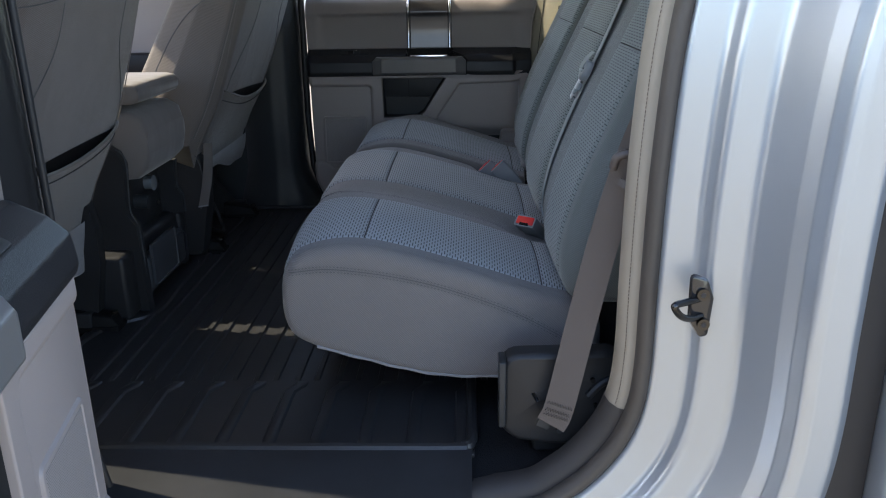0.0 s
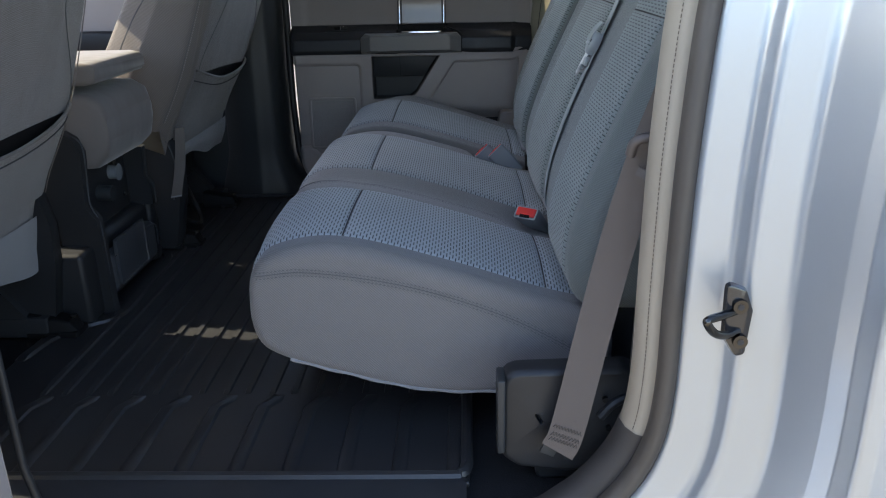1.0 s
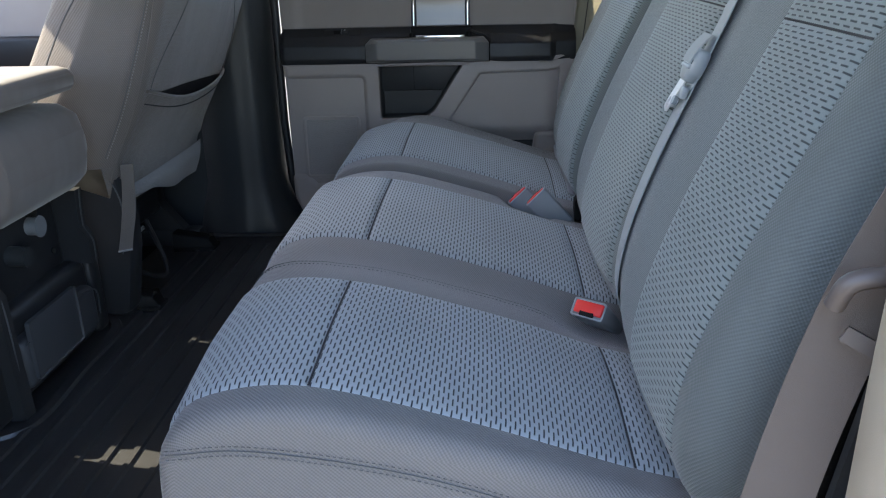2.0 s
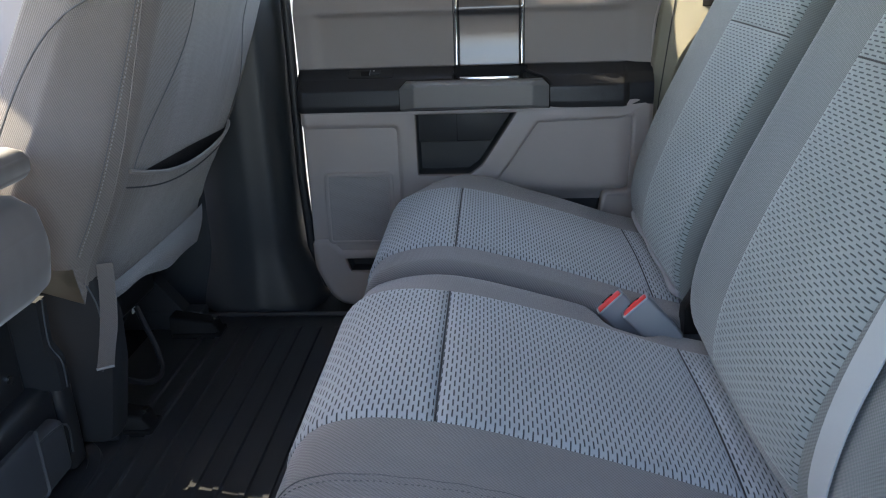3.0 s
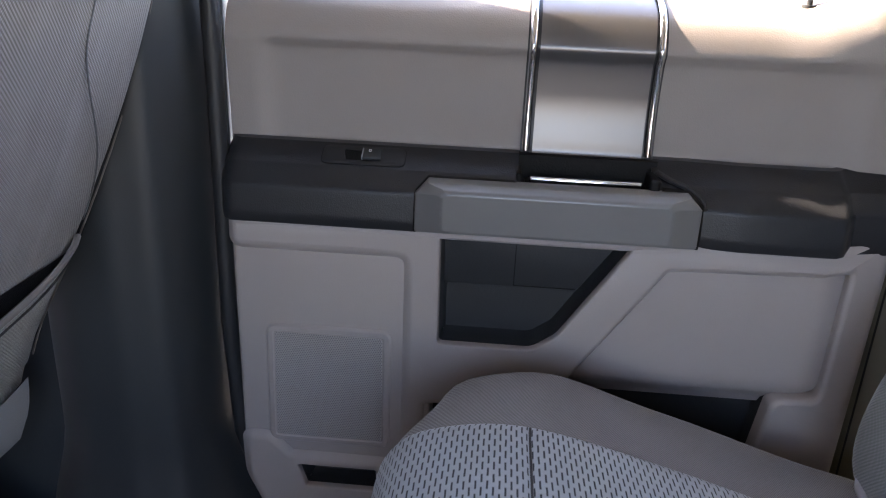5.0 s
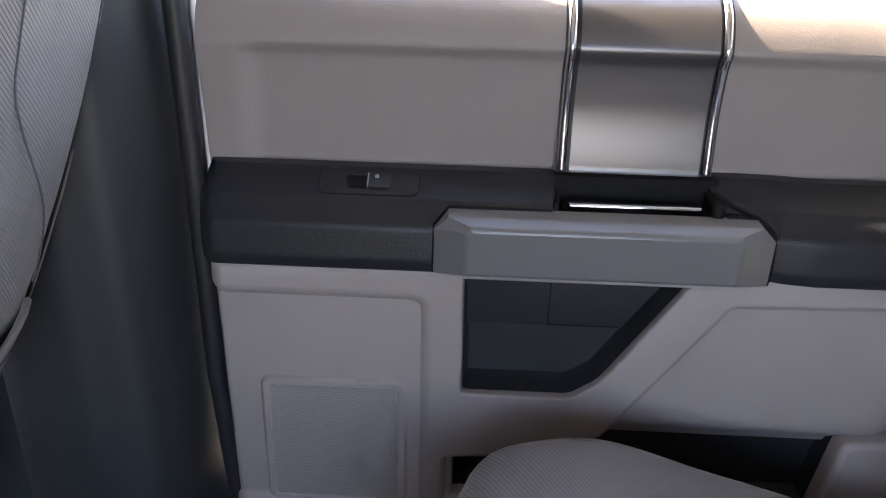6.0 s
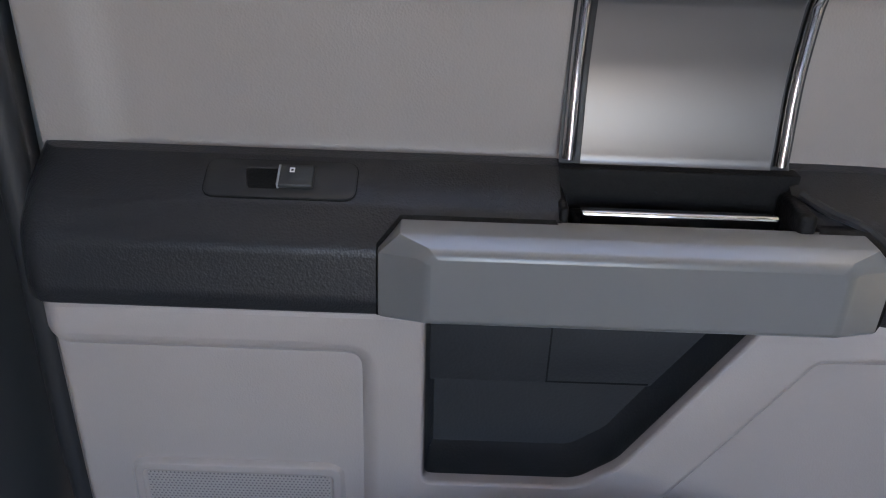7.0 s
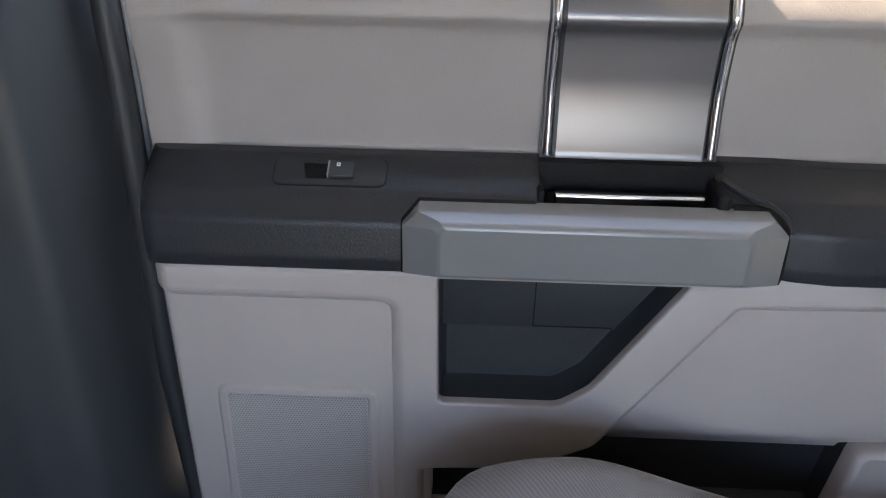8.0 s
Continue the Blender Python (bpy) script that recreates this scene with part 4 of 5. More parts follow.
for bx, by, bz in ((0.043, -0.4500, 0.092), (0.036, -0.4510, 0.140)):
    part("slot_hole", tube([(bx, by, bz), (bx, by + 0.006, bz)], 0.0042, 10), DEEP_BLACK, base)
part("bolt", tube([(-0.017, -0.458, 0.050), (-0.017, -0.448, 0.050)], 0.006, 6), CHARCOAL, base, "steel bolt head")


qt = rounded([(0.322, -0.03), (0.52, -0.03), (0.52, 0.44), (0.352, 0.44), (0.330, 0.30)], 0.015, 4)
quarter = part("quarter_trim", plate(qt, [(0.003, 0.001), (0.005, 0.006)], [([Vector((hx + 0.006 * math.cos(k), hz + 0.007 * math.sin(k))) for k in steps(0, 5.5, 9)], [(0.0005, 0.001), (0.001, 0.017)]) for hx, hz in ((0.352, 0.300), (0.340, 0.205), (0.343, 0.135))], at=lambda a, b, d: (a, 1.318 + d, b)), CHARCOAL, label="dark inner quarter trim with small holes", category="trim", kind="structure")
part("trim_backing", box(0.330, 0.50, 1.338, 1.344, 0.0, 0.42), DEEP_BLACK, label="dark backing behind the quarter trim", category="trim", kind="structure")


# ---- seat belts ----
def belt_near():
    ob = thing("seat_belt", (0.24, 1.29, 0.08), label="grey-brown webbing seat belt hanging beside the bench", category="seat belt")
    o = Vector((0.24, 1.29, 0.08))
    pts = [Vector(p) - o for p in ((0.214, 1.262, 0.080), (0.228, 1.264, 0.115), (0.260, 1.285, 0.25), (0.292, 1.305, 0.38), (0.322, 1.31, 0.49), (0.350, 1.30, 0.58), (0.385, 1.285, 0.70), (0.42, 1.27, 0.85), (0.45, 1.26, 1.05))]
    fine = spline(pts, 6)
    part("webbing", strap(fine, (0.95, -0.30, -0.2), 0.048), BELT_GREY, ob)
    wide_way = Vector((0.95, -0.30, -0.2)).normalized()
    for row in (4, 5, 6):
        mid_p, up_way = fine[row], (fine[row + 1] - fine[row - 1]).normalized()
        zig = [mid_p + wide_way * (-0.020 + 0.040 * k / 18) + up_way * (0.003 if k % 2 else -0.003) + Vector((0.0, -0.0014, 0.0)) for k in range(19)]
        part("zigzag_stitching", tube(zig, 0.0006, 5), CHARCOAL, ob, "dark zigzag stitching")
    part("anchor_plate", moved(box(-0.010, 0.012, -0.002, 0.002, -0.012, 0.014, 0.001), Matrix.Translation((-0.036, -0.020, 0.002)) @ Matrix.Rotation(radians(25), 4, "Y")), CHARCOAL, ob, "dark anchor plate")
    g = Vector((0.335, 1.296, 0.512)) - o
    loop = [g + Vector(p) for p in ((-0.036, 0.0, -0.012), (-0.030, -0.008, 0.008), (0.0, -0.010, 0.014), (0.034, -0.004, 0.016), (0.050, 0.004, 0.010))]
    part("belt_guide", tube(spline(loop, 5), 0.007, 10), GUIDE_BROWN, ob, "grey-brown plastic belt guide")
    part("guide_keeper", strap([g + Vector((-0.005, -0.006, -0.05)), g + Vector((0.0, -0.006, -0.040))], (0.95, -0.3, -0.1), 0.054, 0.004), GUIDE_BROWN, ob)
    return ob


belt_near()


def belt_mid():
    o = Vector((0.25, 1.83, 0.30))
    ob = thing("center_belt", o, label="pale grey webbing belt with latch lying over the backrest", category="seat belt")
    path = []
    for z, y in ((0.245, 1.80), (0.30, 1.81), (0.38, 1.82), (0.47, 1.828), (0.56, 1.834), (0.60, 1.838), (0.66, 1.845), (0.74, 1.86), (0.84, 1.885), (0.93, 1.90)):
        s = BACK.where(1, z, BACK.length * 0.12, BACK.length * 0.62)
        p = seat_point(BACK, y, s, 1.385, 2.315, [(1.6, 0.12), (2.06, 0.14)], [(1.82, 0.05, 0.009)], 0.005, 0.045)
        path.append(p - o)
    fine = spline(path, 5)
    part("webbing", strap(fine, (0.10, 0.99, 0.02), 0.046), BELT_LIGHT, ob)
    c = Vector(path[4]) + Vector((0.006, -0.003, 0.028))
    rot = Matrix.Translation(c) @ Matrix.Rotation(radians(22), 4, "Y")
    shape = [(-0.021, 0.020), (0.021, 0.020), (0.025, 0.004), (0.022, -0.012), (0.011, -0.024), (-0.011, -0.024), (-0.022, -0.012), (-0.025, 0.004)]
    body = loft([[tuple(rot @ Vector((d, p.x * k, p.y * k))) for p in rounded(shape, 0.008, 5)] for d, k in ((0.006, 0.86), (0.002, 0.97), (-0.004, 1.0), (-0.0085, 0.97), (-0.0115, 0.84))])
    latch = part("latch_body", body, LATCH_GREY, ob, "pale grey plastic latch body", angle=50)
    part("latch_window", moved(box(-0.0125, -0.010, -0.017, 0.017, -0.001, 0.0045, 0.001), rot), DEEP_BLACK, latch)
    part("latch_bar", moved(box(-0.0145, -0.010, -0.019, 0.019, -0.008, -0.002, 0.0025), rot), LATCH_GREY, latch)
    part("strap_fold", moved(loft([[(-0.0150 + 0.0105 * (k / 6) ** 2, yy, -0.001 + 0.040 * k / 6) for yy in (-0.019, 0.019)] + [(-0.0130 + 0.0105 * (k / 6) ** 2, yy, -0.001 + 0.040 * k / 6) for yy in (0.019, -0.019)] for k in range(7)]), rot), BELT_LIGHT, latch, "pale webbing folded through the latch")
    swing = rot @ Matrix.Rotation(radians(24), 4, "X")
    tongue = plate(rounded([(-0.0085, -0.072), (0.0085, -0.072), (0.0095, -0.018), (-0.0095, -0.018)], 0.004, 4), [(0.0008, 0.0005), (0.0009, 0.0028)], [(rounded([(-0.0042, -0.066), (0.0042, -0.066), (0.0042, -0.054), (-0.0042, -0.054)], 0.0018, 3), [(0.0003, 0.0005), (0.0005, 0.017)])], at=lambda a, b, d: (d - 0.006, a, b))
    part("latch_tongue", moved(tongue, swing), SATIN_STEEL, latch, "bright steel latch tongue with a slot")
    part("stop_button", moved(tube([(-0.004, 0.0, -0.050), (-0.009, 0.0, -0.050)], 0.006, 14), rot), LATCH_GREY, ob, "pale webbing stop button")
    part("belt_keeper", moved(box(-0.010, -0.001, -0.026, -0.010, -0.044, -0.028, 0.003), rot), LATCH_GREY, ob)
    return ob


belt_mid()


def buckle(at, direction, across, label):
    """A belt buckle: a dark tapered body with a red press button in its mouth."""
    ob = thing("belt_buckle", label=label, category="seat belt buckle", group="belt buckles on the rear bench")
    body = loft([[(x, p.x, p.y) for p in rounded([(-w, -h), (w, -h), (w, h), (-w, h)], 0.005, 4)] for x, w, h in ((0.080, 0.020, 0.008), (0.05, 0.0230, 0.0105), (0.013, 0.0242, 0.0132), (0.011, 0.0242, 0.0124), (0.004, 0.0245, 0.0132), (0.0, 0.0238, 0.0126))])
    b = part("buckle_body", body, BUCKLE_GREY, ob)
    part("buckle_button", box(-0.0035, 0.006, -0.0210, 0.0210, -0.0075, 0.0105, 0.0025), RED, b, "red press button")
    part("buckle_slot", box(-0.0042, 0.0, -0.0105, 0.0105, -0.0108, -0.0045, 0.0008), DEEP_BLACK, b)
    part("button_lip", box(-0.0046, 0.0, -0.0070, 0.0070, -0.0050, -0.0030, 0.0006), RED, b)
    rim = [Vector((-0.0008, p.x, p.y)) for p in rounded([(-0.0230, -0.0116), (0.0230, -0.0116), (0.0230, 0.0120), (-0.0230, 0.0120)], 0.003, 4)]
    part("buckle_rim", tube(rim + rim[:1], 0.0014, 6), LATCH_GREY, b, "thin pale edge round the button")
    d = Vector(direction).normalized()
    w = Vector(across)
    w = (w - d * w.dot(d)).normalized()
    n = d.cross(w)
    m = Matrix((d, w, n)).transposed().to_4x4()
    ob.matrix_world = Matrix.Translation(at) @ m
    return ob


buckle((0.207, 1.792, 0.268), (0.45, 0.62, -0.62), (-0.9, 0.0, 0.42), "dark grey buckle with a red button, tucked in the bench")
buckle((0.132, 2.318, 0.274), (0.66, -0.05, -0.70), (0.68, 0.10, 0.66), "dark grey buckle with a red button, between two cushions")
buckle((0.166, 2.292, 0.279), (0.68, -0.14, -0.68), (0.72, 0.0, 0.68), "dark grey buckle with a red button, beside its pair")


# ---- front seats ----
REAR = Outline([(-0.72, 0.20), (-0.675, 0.33), (-0.60, 0.48), (-0.505, 0.74), (-0.45, 0.92), (-0.45, 1.02)])


def front_seat(name, yin, yout, dx, label):
    """A cloth bucket seat: yin the side by the console, yout the side by the door."""
    ob = thing(name, label=label, category="car seat", group="front seats")
    mid, half = (yin + yout) / 2, abs(yout - yin) / 2
    sg = 1 if yout > yin else -1

    def ring(z):
        s = REAR.where(1, z)
        xr = REAR.at(s)[0].x + dx
        h = half * (1 - 0.05 * smooth(0.45, 0.8, z) - 0.16 * smooth(0.78, 1.02, z))
        th = 0.235 - 0.09 * smooth(0.35, 1.0, z)
        pts = [(xr, -h + 0.02), (xr + 0.012, -h * 0.5), (xr + 0.014, 0.0), (xr + 0.012, h * 0.5), (xr, h - 0.02), (xr - 0.035, h), (xr - th * 0.65, h + 0.012), (xr - th - 0.03, h - 0.02), (xr - th - 0.015, h * 0.55), (xr - th + 0.03, 0.0), (xr - th - 0.015, -h * 0.55), (xr - th - 0.03, -h + 0.02), (xr - th * 0.65, -h - 0.012), (xr - 0.035, -h)]
        wide = 0.060 * smooth(0.40, 0.70, z) if sg > 0 else 0.0
        # the cloth of the inner flank ends higher than that of the back
        hem = lambda p: 0.338 * smooth(-h * 0.55, -h * 0.80, p.y) * smooth(xr - 0.001, xr - 0.008, p.x) if sg > 0 else 0.0
        return [(p.x, mid + p.y * sg + wide * smooth(0.2, 1.0, p.y / h), max(z, hem(p))) for p in rounded(pts, 0.022, 3)]

    zs = steps(0.272 if yout > yin else 0.235, 1.0, 44)
    rings = [ring(z) for z in zs]
    top = Vector((sum(p[0] for p in rings[-1]) / len(rings[-1]), mid, 1.0))
    for k, dz in ((0.93, 0.016), (0.78, 0.028), (0.5, 0.036)):
        rings.append([(top.x + (p[0] - top.x) * k, top.y + (p[1] - top.y) * k, 1.0 + dz) for p in rings[43]])
    bm = bmesh.new()
    lay = bm.loops.layers.uv.new("uv")
    n = len(rings[0])
    vs = [[bm.verts.new(p) for p in r] for r in rings]
    per = [0.0]
    for i in range(n):
        per.append(per[-1] + (Vector(rings[10][i]) - Vector(rings[10][(i + 1) % n])).length)
    for i in range(len(rings) - 1):
        for j in range(n):
            f = bm.faces.new((vs[i][j], vs[i][(j + 1) % n], vs[i + 1][(j + 1) % n], vs[i + 1][j]))
            for lp, uv in zip(f.loops, ((per[j], i), (per[j + 1], i), (per[j + 1], i + 1), (per[j], i + 1))):
                lp[lay].uv = (uv[0], uv[1] * 0.0165)
    bm.faces.new(vs[0][::-1])
    bm.faces.new(vs[-1])
    bmesh.ops.recalc_face_normals(bm, faces=bm.faces[:])
    back = part("backrest", bm, SEAT_COVER, ob, "grey cloth backrest", angle=50)

    def rear(y, z, off=0.0):
        s = REAR.where(1, z)
        p, nn = REAR.at(s)
        h = half * (1 - 0.05 * smooth(0.45, 0.8, z))
        e = max(0.0, abs(y) - (h - 0.025)) / 0.025
        return Vector((p.x + dx + 0.012 * (1 - min(1, abs(y) / h) ** 4) - 0.010 * e * e + off, mid + y * sg + (0.060 * smooth(0.40, 0.70, z) * smooth(0.2, 1.0, y / h) if sg > 0 else 0.0), z))

    # map pocket: a sagging panel that stands off at its mouth
    w = half - 0.030
    zt = lambda y: 0.475 - 0.012 * (y / w) - 0.034 * (1 - (y / w) ** 2)
    pock = lambda y, v: rear(y, 0.305 + (zt(y) - 0.305) * v, 0.004 + 0.012 * v * v * (1 - (y / w) ** 4) - 0.004 * (abs(y) / w) ** 12)
    part("map_pocket", sheet(pock, steps(-w, w, 30), steps(0, 1, 14), uv=lambda u, v: (u, v * 0.17)), SEAT_COVER, back, "sagging cloth map pocket", angle=60)
    part("pocket_binding", tube([pock(y, 1.0) for y in steps(-w, w, 30)], 0.0036, 8), SEAT_COVER, back)
    part("pocket_seam", tube([pock(y, 0.86) + Vector((0.0012, 0, 0)) for y in steps(-w, w, 30)], 0.0014, 6), THREAD_DARK, back)
    # black sheet on the seat back, painting the shade inside the pocket
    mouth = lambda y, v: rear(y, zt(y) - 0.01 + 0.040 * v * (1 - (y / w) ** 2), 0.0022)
    part("pocket_mouth_shade", sheet(mouth, steps(-w * 0.97, w * 0.97, 24), steps(0, 1, 4)), DEEP_BLACK, back, "black sheet as the shade in the pocket opening")
    # piped seams down both rear edges
    for ye, r in ((-half + 0.006, 0.0011), (half - 0.006, 0.0011)):
        pts = [rear(ye, z, 0.002) for z in steps(0.30, 0.98, 30)]
        part("piping", tube(pts, r, 6), SEAT_COVER, back, "grey corded seam")
        flank = [Vector((REAR.at(REAR.where(1, z))[0].x + dx - 0.022, mid + math.copysign(half * (1 - 0.05 * smooth(0.45, 0.8, z)) - 0.0005, ye) * sg + (0.060 * smooth(0.40, 0.70, z) if sg > 0 and ye > 0 else 0.0), z)) for z in steps(0.36, 0.95, 30)]
        part("side_stitching", stitches(flank, 0.0042, 0.0022, 0.0010), THREAD, back, "pale ladder stitching")
        part("flank_seam", tube([p + Vector((-0.0045, 0, 0)) for p in flank], 0.0008, 6), SEAM_SOFT, back)
    bol = spline([(-0.20, 0.44), (-0.195, 0.53), (-0.182, 0.60), (-0.162, 0.66), (-0.135, 0.705), (-0.100, 0.734), (-0.062, 0.747), (-0.024, 0.750)], 5)
    part("bolster_seam", tube([Vector((REAR.at(REAR.where(1, p.y))[0].x + dx + p.x, mid - sg * (half * (1 - 0.05 * smooth(0.45, 0.8, p.y)) + 0.0105 * smooth(-0.02, -0.09, p.x) * smooth(-0.235, -0.15, p.x)), p.y)) for p in bol], 0.0016, 6), SEAM_SOFT, back, "dark piped seam round the bolster")
    for sd in (-1, 1):
        pts = [rear(sd * w * (0.96 - 0.42 * smooth(0.49, 0.70, z)), z, 0.0012) for z in steps(0.485, 0.745, 24)]
        part("back_seam", tube(pts, 0.0009, 6), SEAM_SOFT, back)
    part("top_seam", tube([rear(y, 0.752 + 0.012 * math.cos(3 * y / half), 0.0012) for y in steps(-half + 0.02, half - 0.02, 30)], 0.0010, 6), SEAM_SOFT, back)
    # pale hem flap under the pocket
    low = 0.0 if sg > 0 else -0.045
    hem_f = lambda y, v: rear(y, 0.284 + low * 0.4 - v * (0.028 - low * 0.6 + 0.062 * smooth(-w, w * 0.9, y * sg) + 0.004 * math.sin(24 * y)), 0.0045 + 0.007 * math.sin(v * 3) + 0.003 * math.sin(30 * y) * v)
    part("hem_flap", sheet(hem_f, steps(-w, w, 20), steps(0, 1, 5), uv=lambda u, v: (u, v * 0.05)), PALE_HEM, back, "pale grey hem flap", angle=60)
    # cushion, side shield, legs
    cb = loft([[(x, mid + p.x * sg, p.y) for p in rounded([(-half * k + 0.03, 0.17), (half * k, 0.17), (half * k, zt2), (-half * k + 0.03, zt2)], 0.05, 5)] for x, k, zt2 in ((-0.80 + dx, 0.98, 0.34), (-0.95 + dx, 1.0, 0.35), (-1.15 + dx, 1.0, 0.37), (-1.28 + dx, 0.97, 0.36), (-1.31 + dx, 0.9, 0.32))])
    part("seat_cushion", cb, SEAT_COVER, ob, angle=50)
    shield = loft([[(p.x + dx, mid + yy * sg, p.y) for p in rounded([(-0.695 - g, 0.012), (-0.668 - g, 0.16), (-0.664 - g, 0.24), (-0.680 - g, 0.318), (-0.715, 0.345), (-0.80, 0.34), (-0.88, 0.20), (-0.88, 0.012)], [0.02, 0.02, 0.04, 0.03, 0.03, 0.02, 0.02, 0.01], 5)] for yy, g in ((-half + 0.062, 0.0), (-half + 0.030, 0.0), (-half + 0.020, 0.008))])
    part("side_shield", shield, BLACK_PLASTIC, ob, "black plastic recliner shield", angle=40)
    if sg > 0:
        rim = spline([(-0.745, 0.340), (-0.712, 0.330), (-0.690, 0.300), (-0.679, 0.255), (-0.682, 0.200), (-0.694, 0.150)], 5)
        part("shield_rim", tube([Vector((p.x + dx, mid - (half - 0.019) * sg, p.y)) for p in rim], 0.0016, 8), FOOT_GREY, ob, "thin grey edge of the shield")
        tail = lambda u, v: Vector((-0.662 + dx - 0.034 * v ** 1.6 + u * (0.022 + 0.004 * v), mid - (half - 0.006 - 0.010 * u) * sg, 0.345 - 0.185 * v + 0.005 * math.sin(9 * v) * u))
        part("cover_flap", sheet(tail, steps(0, 1, 6), steps(0, 1, 12), uv=lambda u, v: (u * 0.04, v * 0.19)), SEAT_COVER, ob, "cloth flap beside the recliner", angle=60)
        part("flap_hem", tube([tail(u, 1.0) for u in steps(0, 1, 6)], 0.0024, 6), PALE_HEM, ob, "pale hem of the flap")
    for yy in (-half + 0.06, half - 0.06):
        part("seat_rail", box(-1.25 + dx, -0.70 + dx, mid + yy - 0.022, mid + yy + 0.022, 0.0, 0.045, 0.004), BLACK_PLASTIC, ob)
        part("seat_leg", loft([[(x, mid + yy + a, z) for a, x in ((-0.02, xa), (0.02, xa), (0.02, xb), (-0.02, xb))] for z, xa, xb in ((0.03, -0.73 + dx, -0.83 + dx), (0.12, -0.80 + dx, -0.90 + dx), (0.20, -0.80 + dx, -0.92 + dx))]), BLACK_PLASTIC, ob)
    part("underframe", box(-1.22 + dx, -0.80 + dx, mid - half * 0.8, mid + half * 0.8, 0.10, 0.19, 0.012), BLACK_PLASTIC, ob)
    return ob


front_seat("passenger_seat", 2.31, 2.868, 0.0, "grey cloth front passenger seat with a sagging map pocket")
front_seat("driver_seat", 1.885, 1.355, -0.10, "grey cloth driver seat with a sagging map pocket")

# ---- folded centre seat between them ----
con = thing("center_console", (-0.9, 2.09, 0.0), label="grey cloth folding centre armrest on a black base", category="center console")
lidr = [[(x, p.x, p.y) for p in rounded([(-0.136 * k, 0.505 + g), (0.152 * k, 0.505 + g), (0.152 * k, 0.553 - g), (-0.136 * k, 0.553 - g)], 0.014, 4)] for x, k, g in ((-0.06, 0.97, 0.006), (-0.04, 1, 0), (0.05, 1, 0), (0.19, 1, 0), (0.21, 0.985, 0.004), (0.218, 0.96, 0.012))]
part("armrest_lid", loft(lidr), SEAT_COVER, con, "grey padded armrest lid", angle=50)
blk = [[(x, p.x, p.y) for p in rounded([(-0.126 * k, zb), (0.150 * k, zb), (0.150 * k, 0.490 - g), (-0.126 * k, 0.490 - g)], 0.022, 5)] for x, k, g, zb in ((-0.05, 1, 0, 0.325), (0.10, 1, 0, 0.318), (0.185, 1, 0.004, 0.325), (0.212, 0.99, 0.02, 0.35), (0.222, 0.95, 0.05, 0.385))]
part("armrest_block", loft(blk), SEAT_COVER, con, "grey cloth folded seat block", angle=50)
part("base_back", box(-0.05, 0.13, -0.145, 0.152, 0.16, 0.345, 0.012), BLACK_PLASTIC, con)
part("base_foot", box(-0.30, 0.16, -0.155, 0.1745, 0.0, 0.17, 0.02), BLACK_PLASTIC, con)
# boxes added beside the foot to cut the sun strips on the mat short
for ya, yb in ((0.17, 0.212), (-0.226, -0.152)):
    part("foot_sun_block", box(-0.30, 0.168, ya, yb, 0.0, 0.163, 0.012), BLACK_PLASTIC, con)
part("storage_front", box(0.12, 0.185, -0.12, 0.145, 0.03, 0.125, 0.015), FOOT_GREY, con, "dark grey storage box end")
part("bracket_post", loft([[(x, -0.165 + a, z) for a in (0,)for x in (x0, x1)] + [(x, -0.135, z) for x in (x1, x0)] for z, x0, x1 in ((0.0, 0.10, 0.19), (0.22, 0.10, 0.185), (0.25, 0.09, 0.165), (0.37, 0.08, 0.174), (0.400, 0.085, 0.162), (0.414, 0.10, 0.140))]), BLACK_PLASTIC, con, "black plastic hinge cover")
part("bracket_post", loft([[(x, 0.150, z) for x in (x0, x1)] + [(x, 0.176, z) for x in (x1, x0)] for z, x0, x1 in ((0.165, 0.06, 0.186), (0.215, 0.06, 0.186), (0.24, 0.06, 0.172), (0.315, 0.05, 0.176))]), BLACK_PLASTIC, con, "black plastic hinge cover")
part("post_rim", tube(spline([(0.188, 0.163, 0.165), (0.188, 0.163, 0.21), (0.174, 0.163, 0.24), (0.178, 0.163, 0.315)], 6), 0.0015, 8), FOOT_GREY, con, "grey rim of the hinge cover")
part("power_outlet", merged(tube([(0.12, 0.055, 0.275), (0.150, 0.055, 0.275)], 0.017, 16), tube([(0.15, 0.055, 0.275), (0.153, 0.055, 0.275)], 0.020, 16)), BUCKLE_GREY, con, "grey round outlet cover")
for hx in (-0.085, 0.115):
    part("base_screw", tube([(0.128, hx, 0.205), (0.1335, hx, 0.205)], 0.006, 8), STEEL, con)
part("storage_lip", tube(spline([(0.187, -0.115, 0.118), (0.187, -0.02, 0.128), (0.187, 0.13, 0.118), (0.187, 0.142, 0.06)], 6), 0.0016, 8), FOOT_GREY, con, "grey lip of the storage box")
part("post_rim", tube(spline([(0.186, -0.150, 0.05), (0.186, -0.150, 0.20), (0.170, -0.150, 0.26), (0.176, -0.150, 0.36), (0.166, -0.150, 0.398), (0.12, -0.150, 0.416)], 6), 0.0018, 8), FOOT_GREY, con, "grey rim of the hinge cover")
part("foot_panel", box(0.186, 0.190, -0.105, 0.06, 0.045, 0.155, 0.006), FOOT_GREY, con, "dark grey foot panel")
part("outlet_knob", tube([(0.13, -0.02, 0.245), (0.165, -0.02, 0.243)], 0.018, 14), CHARCOAL, con)
part("pivot_bolt", tube([(0.13, 0.06, 0.30), (0.142, 0.06, 0.30)], 0.010, 8), STEEL, con)

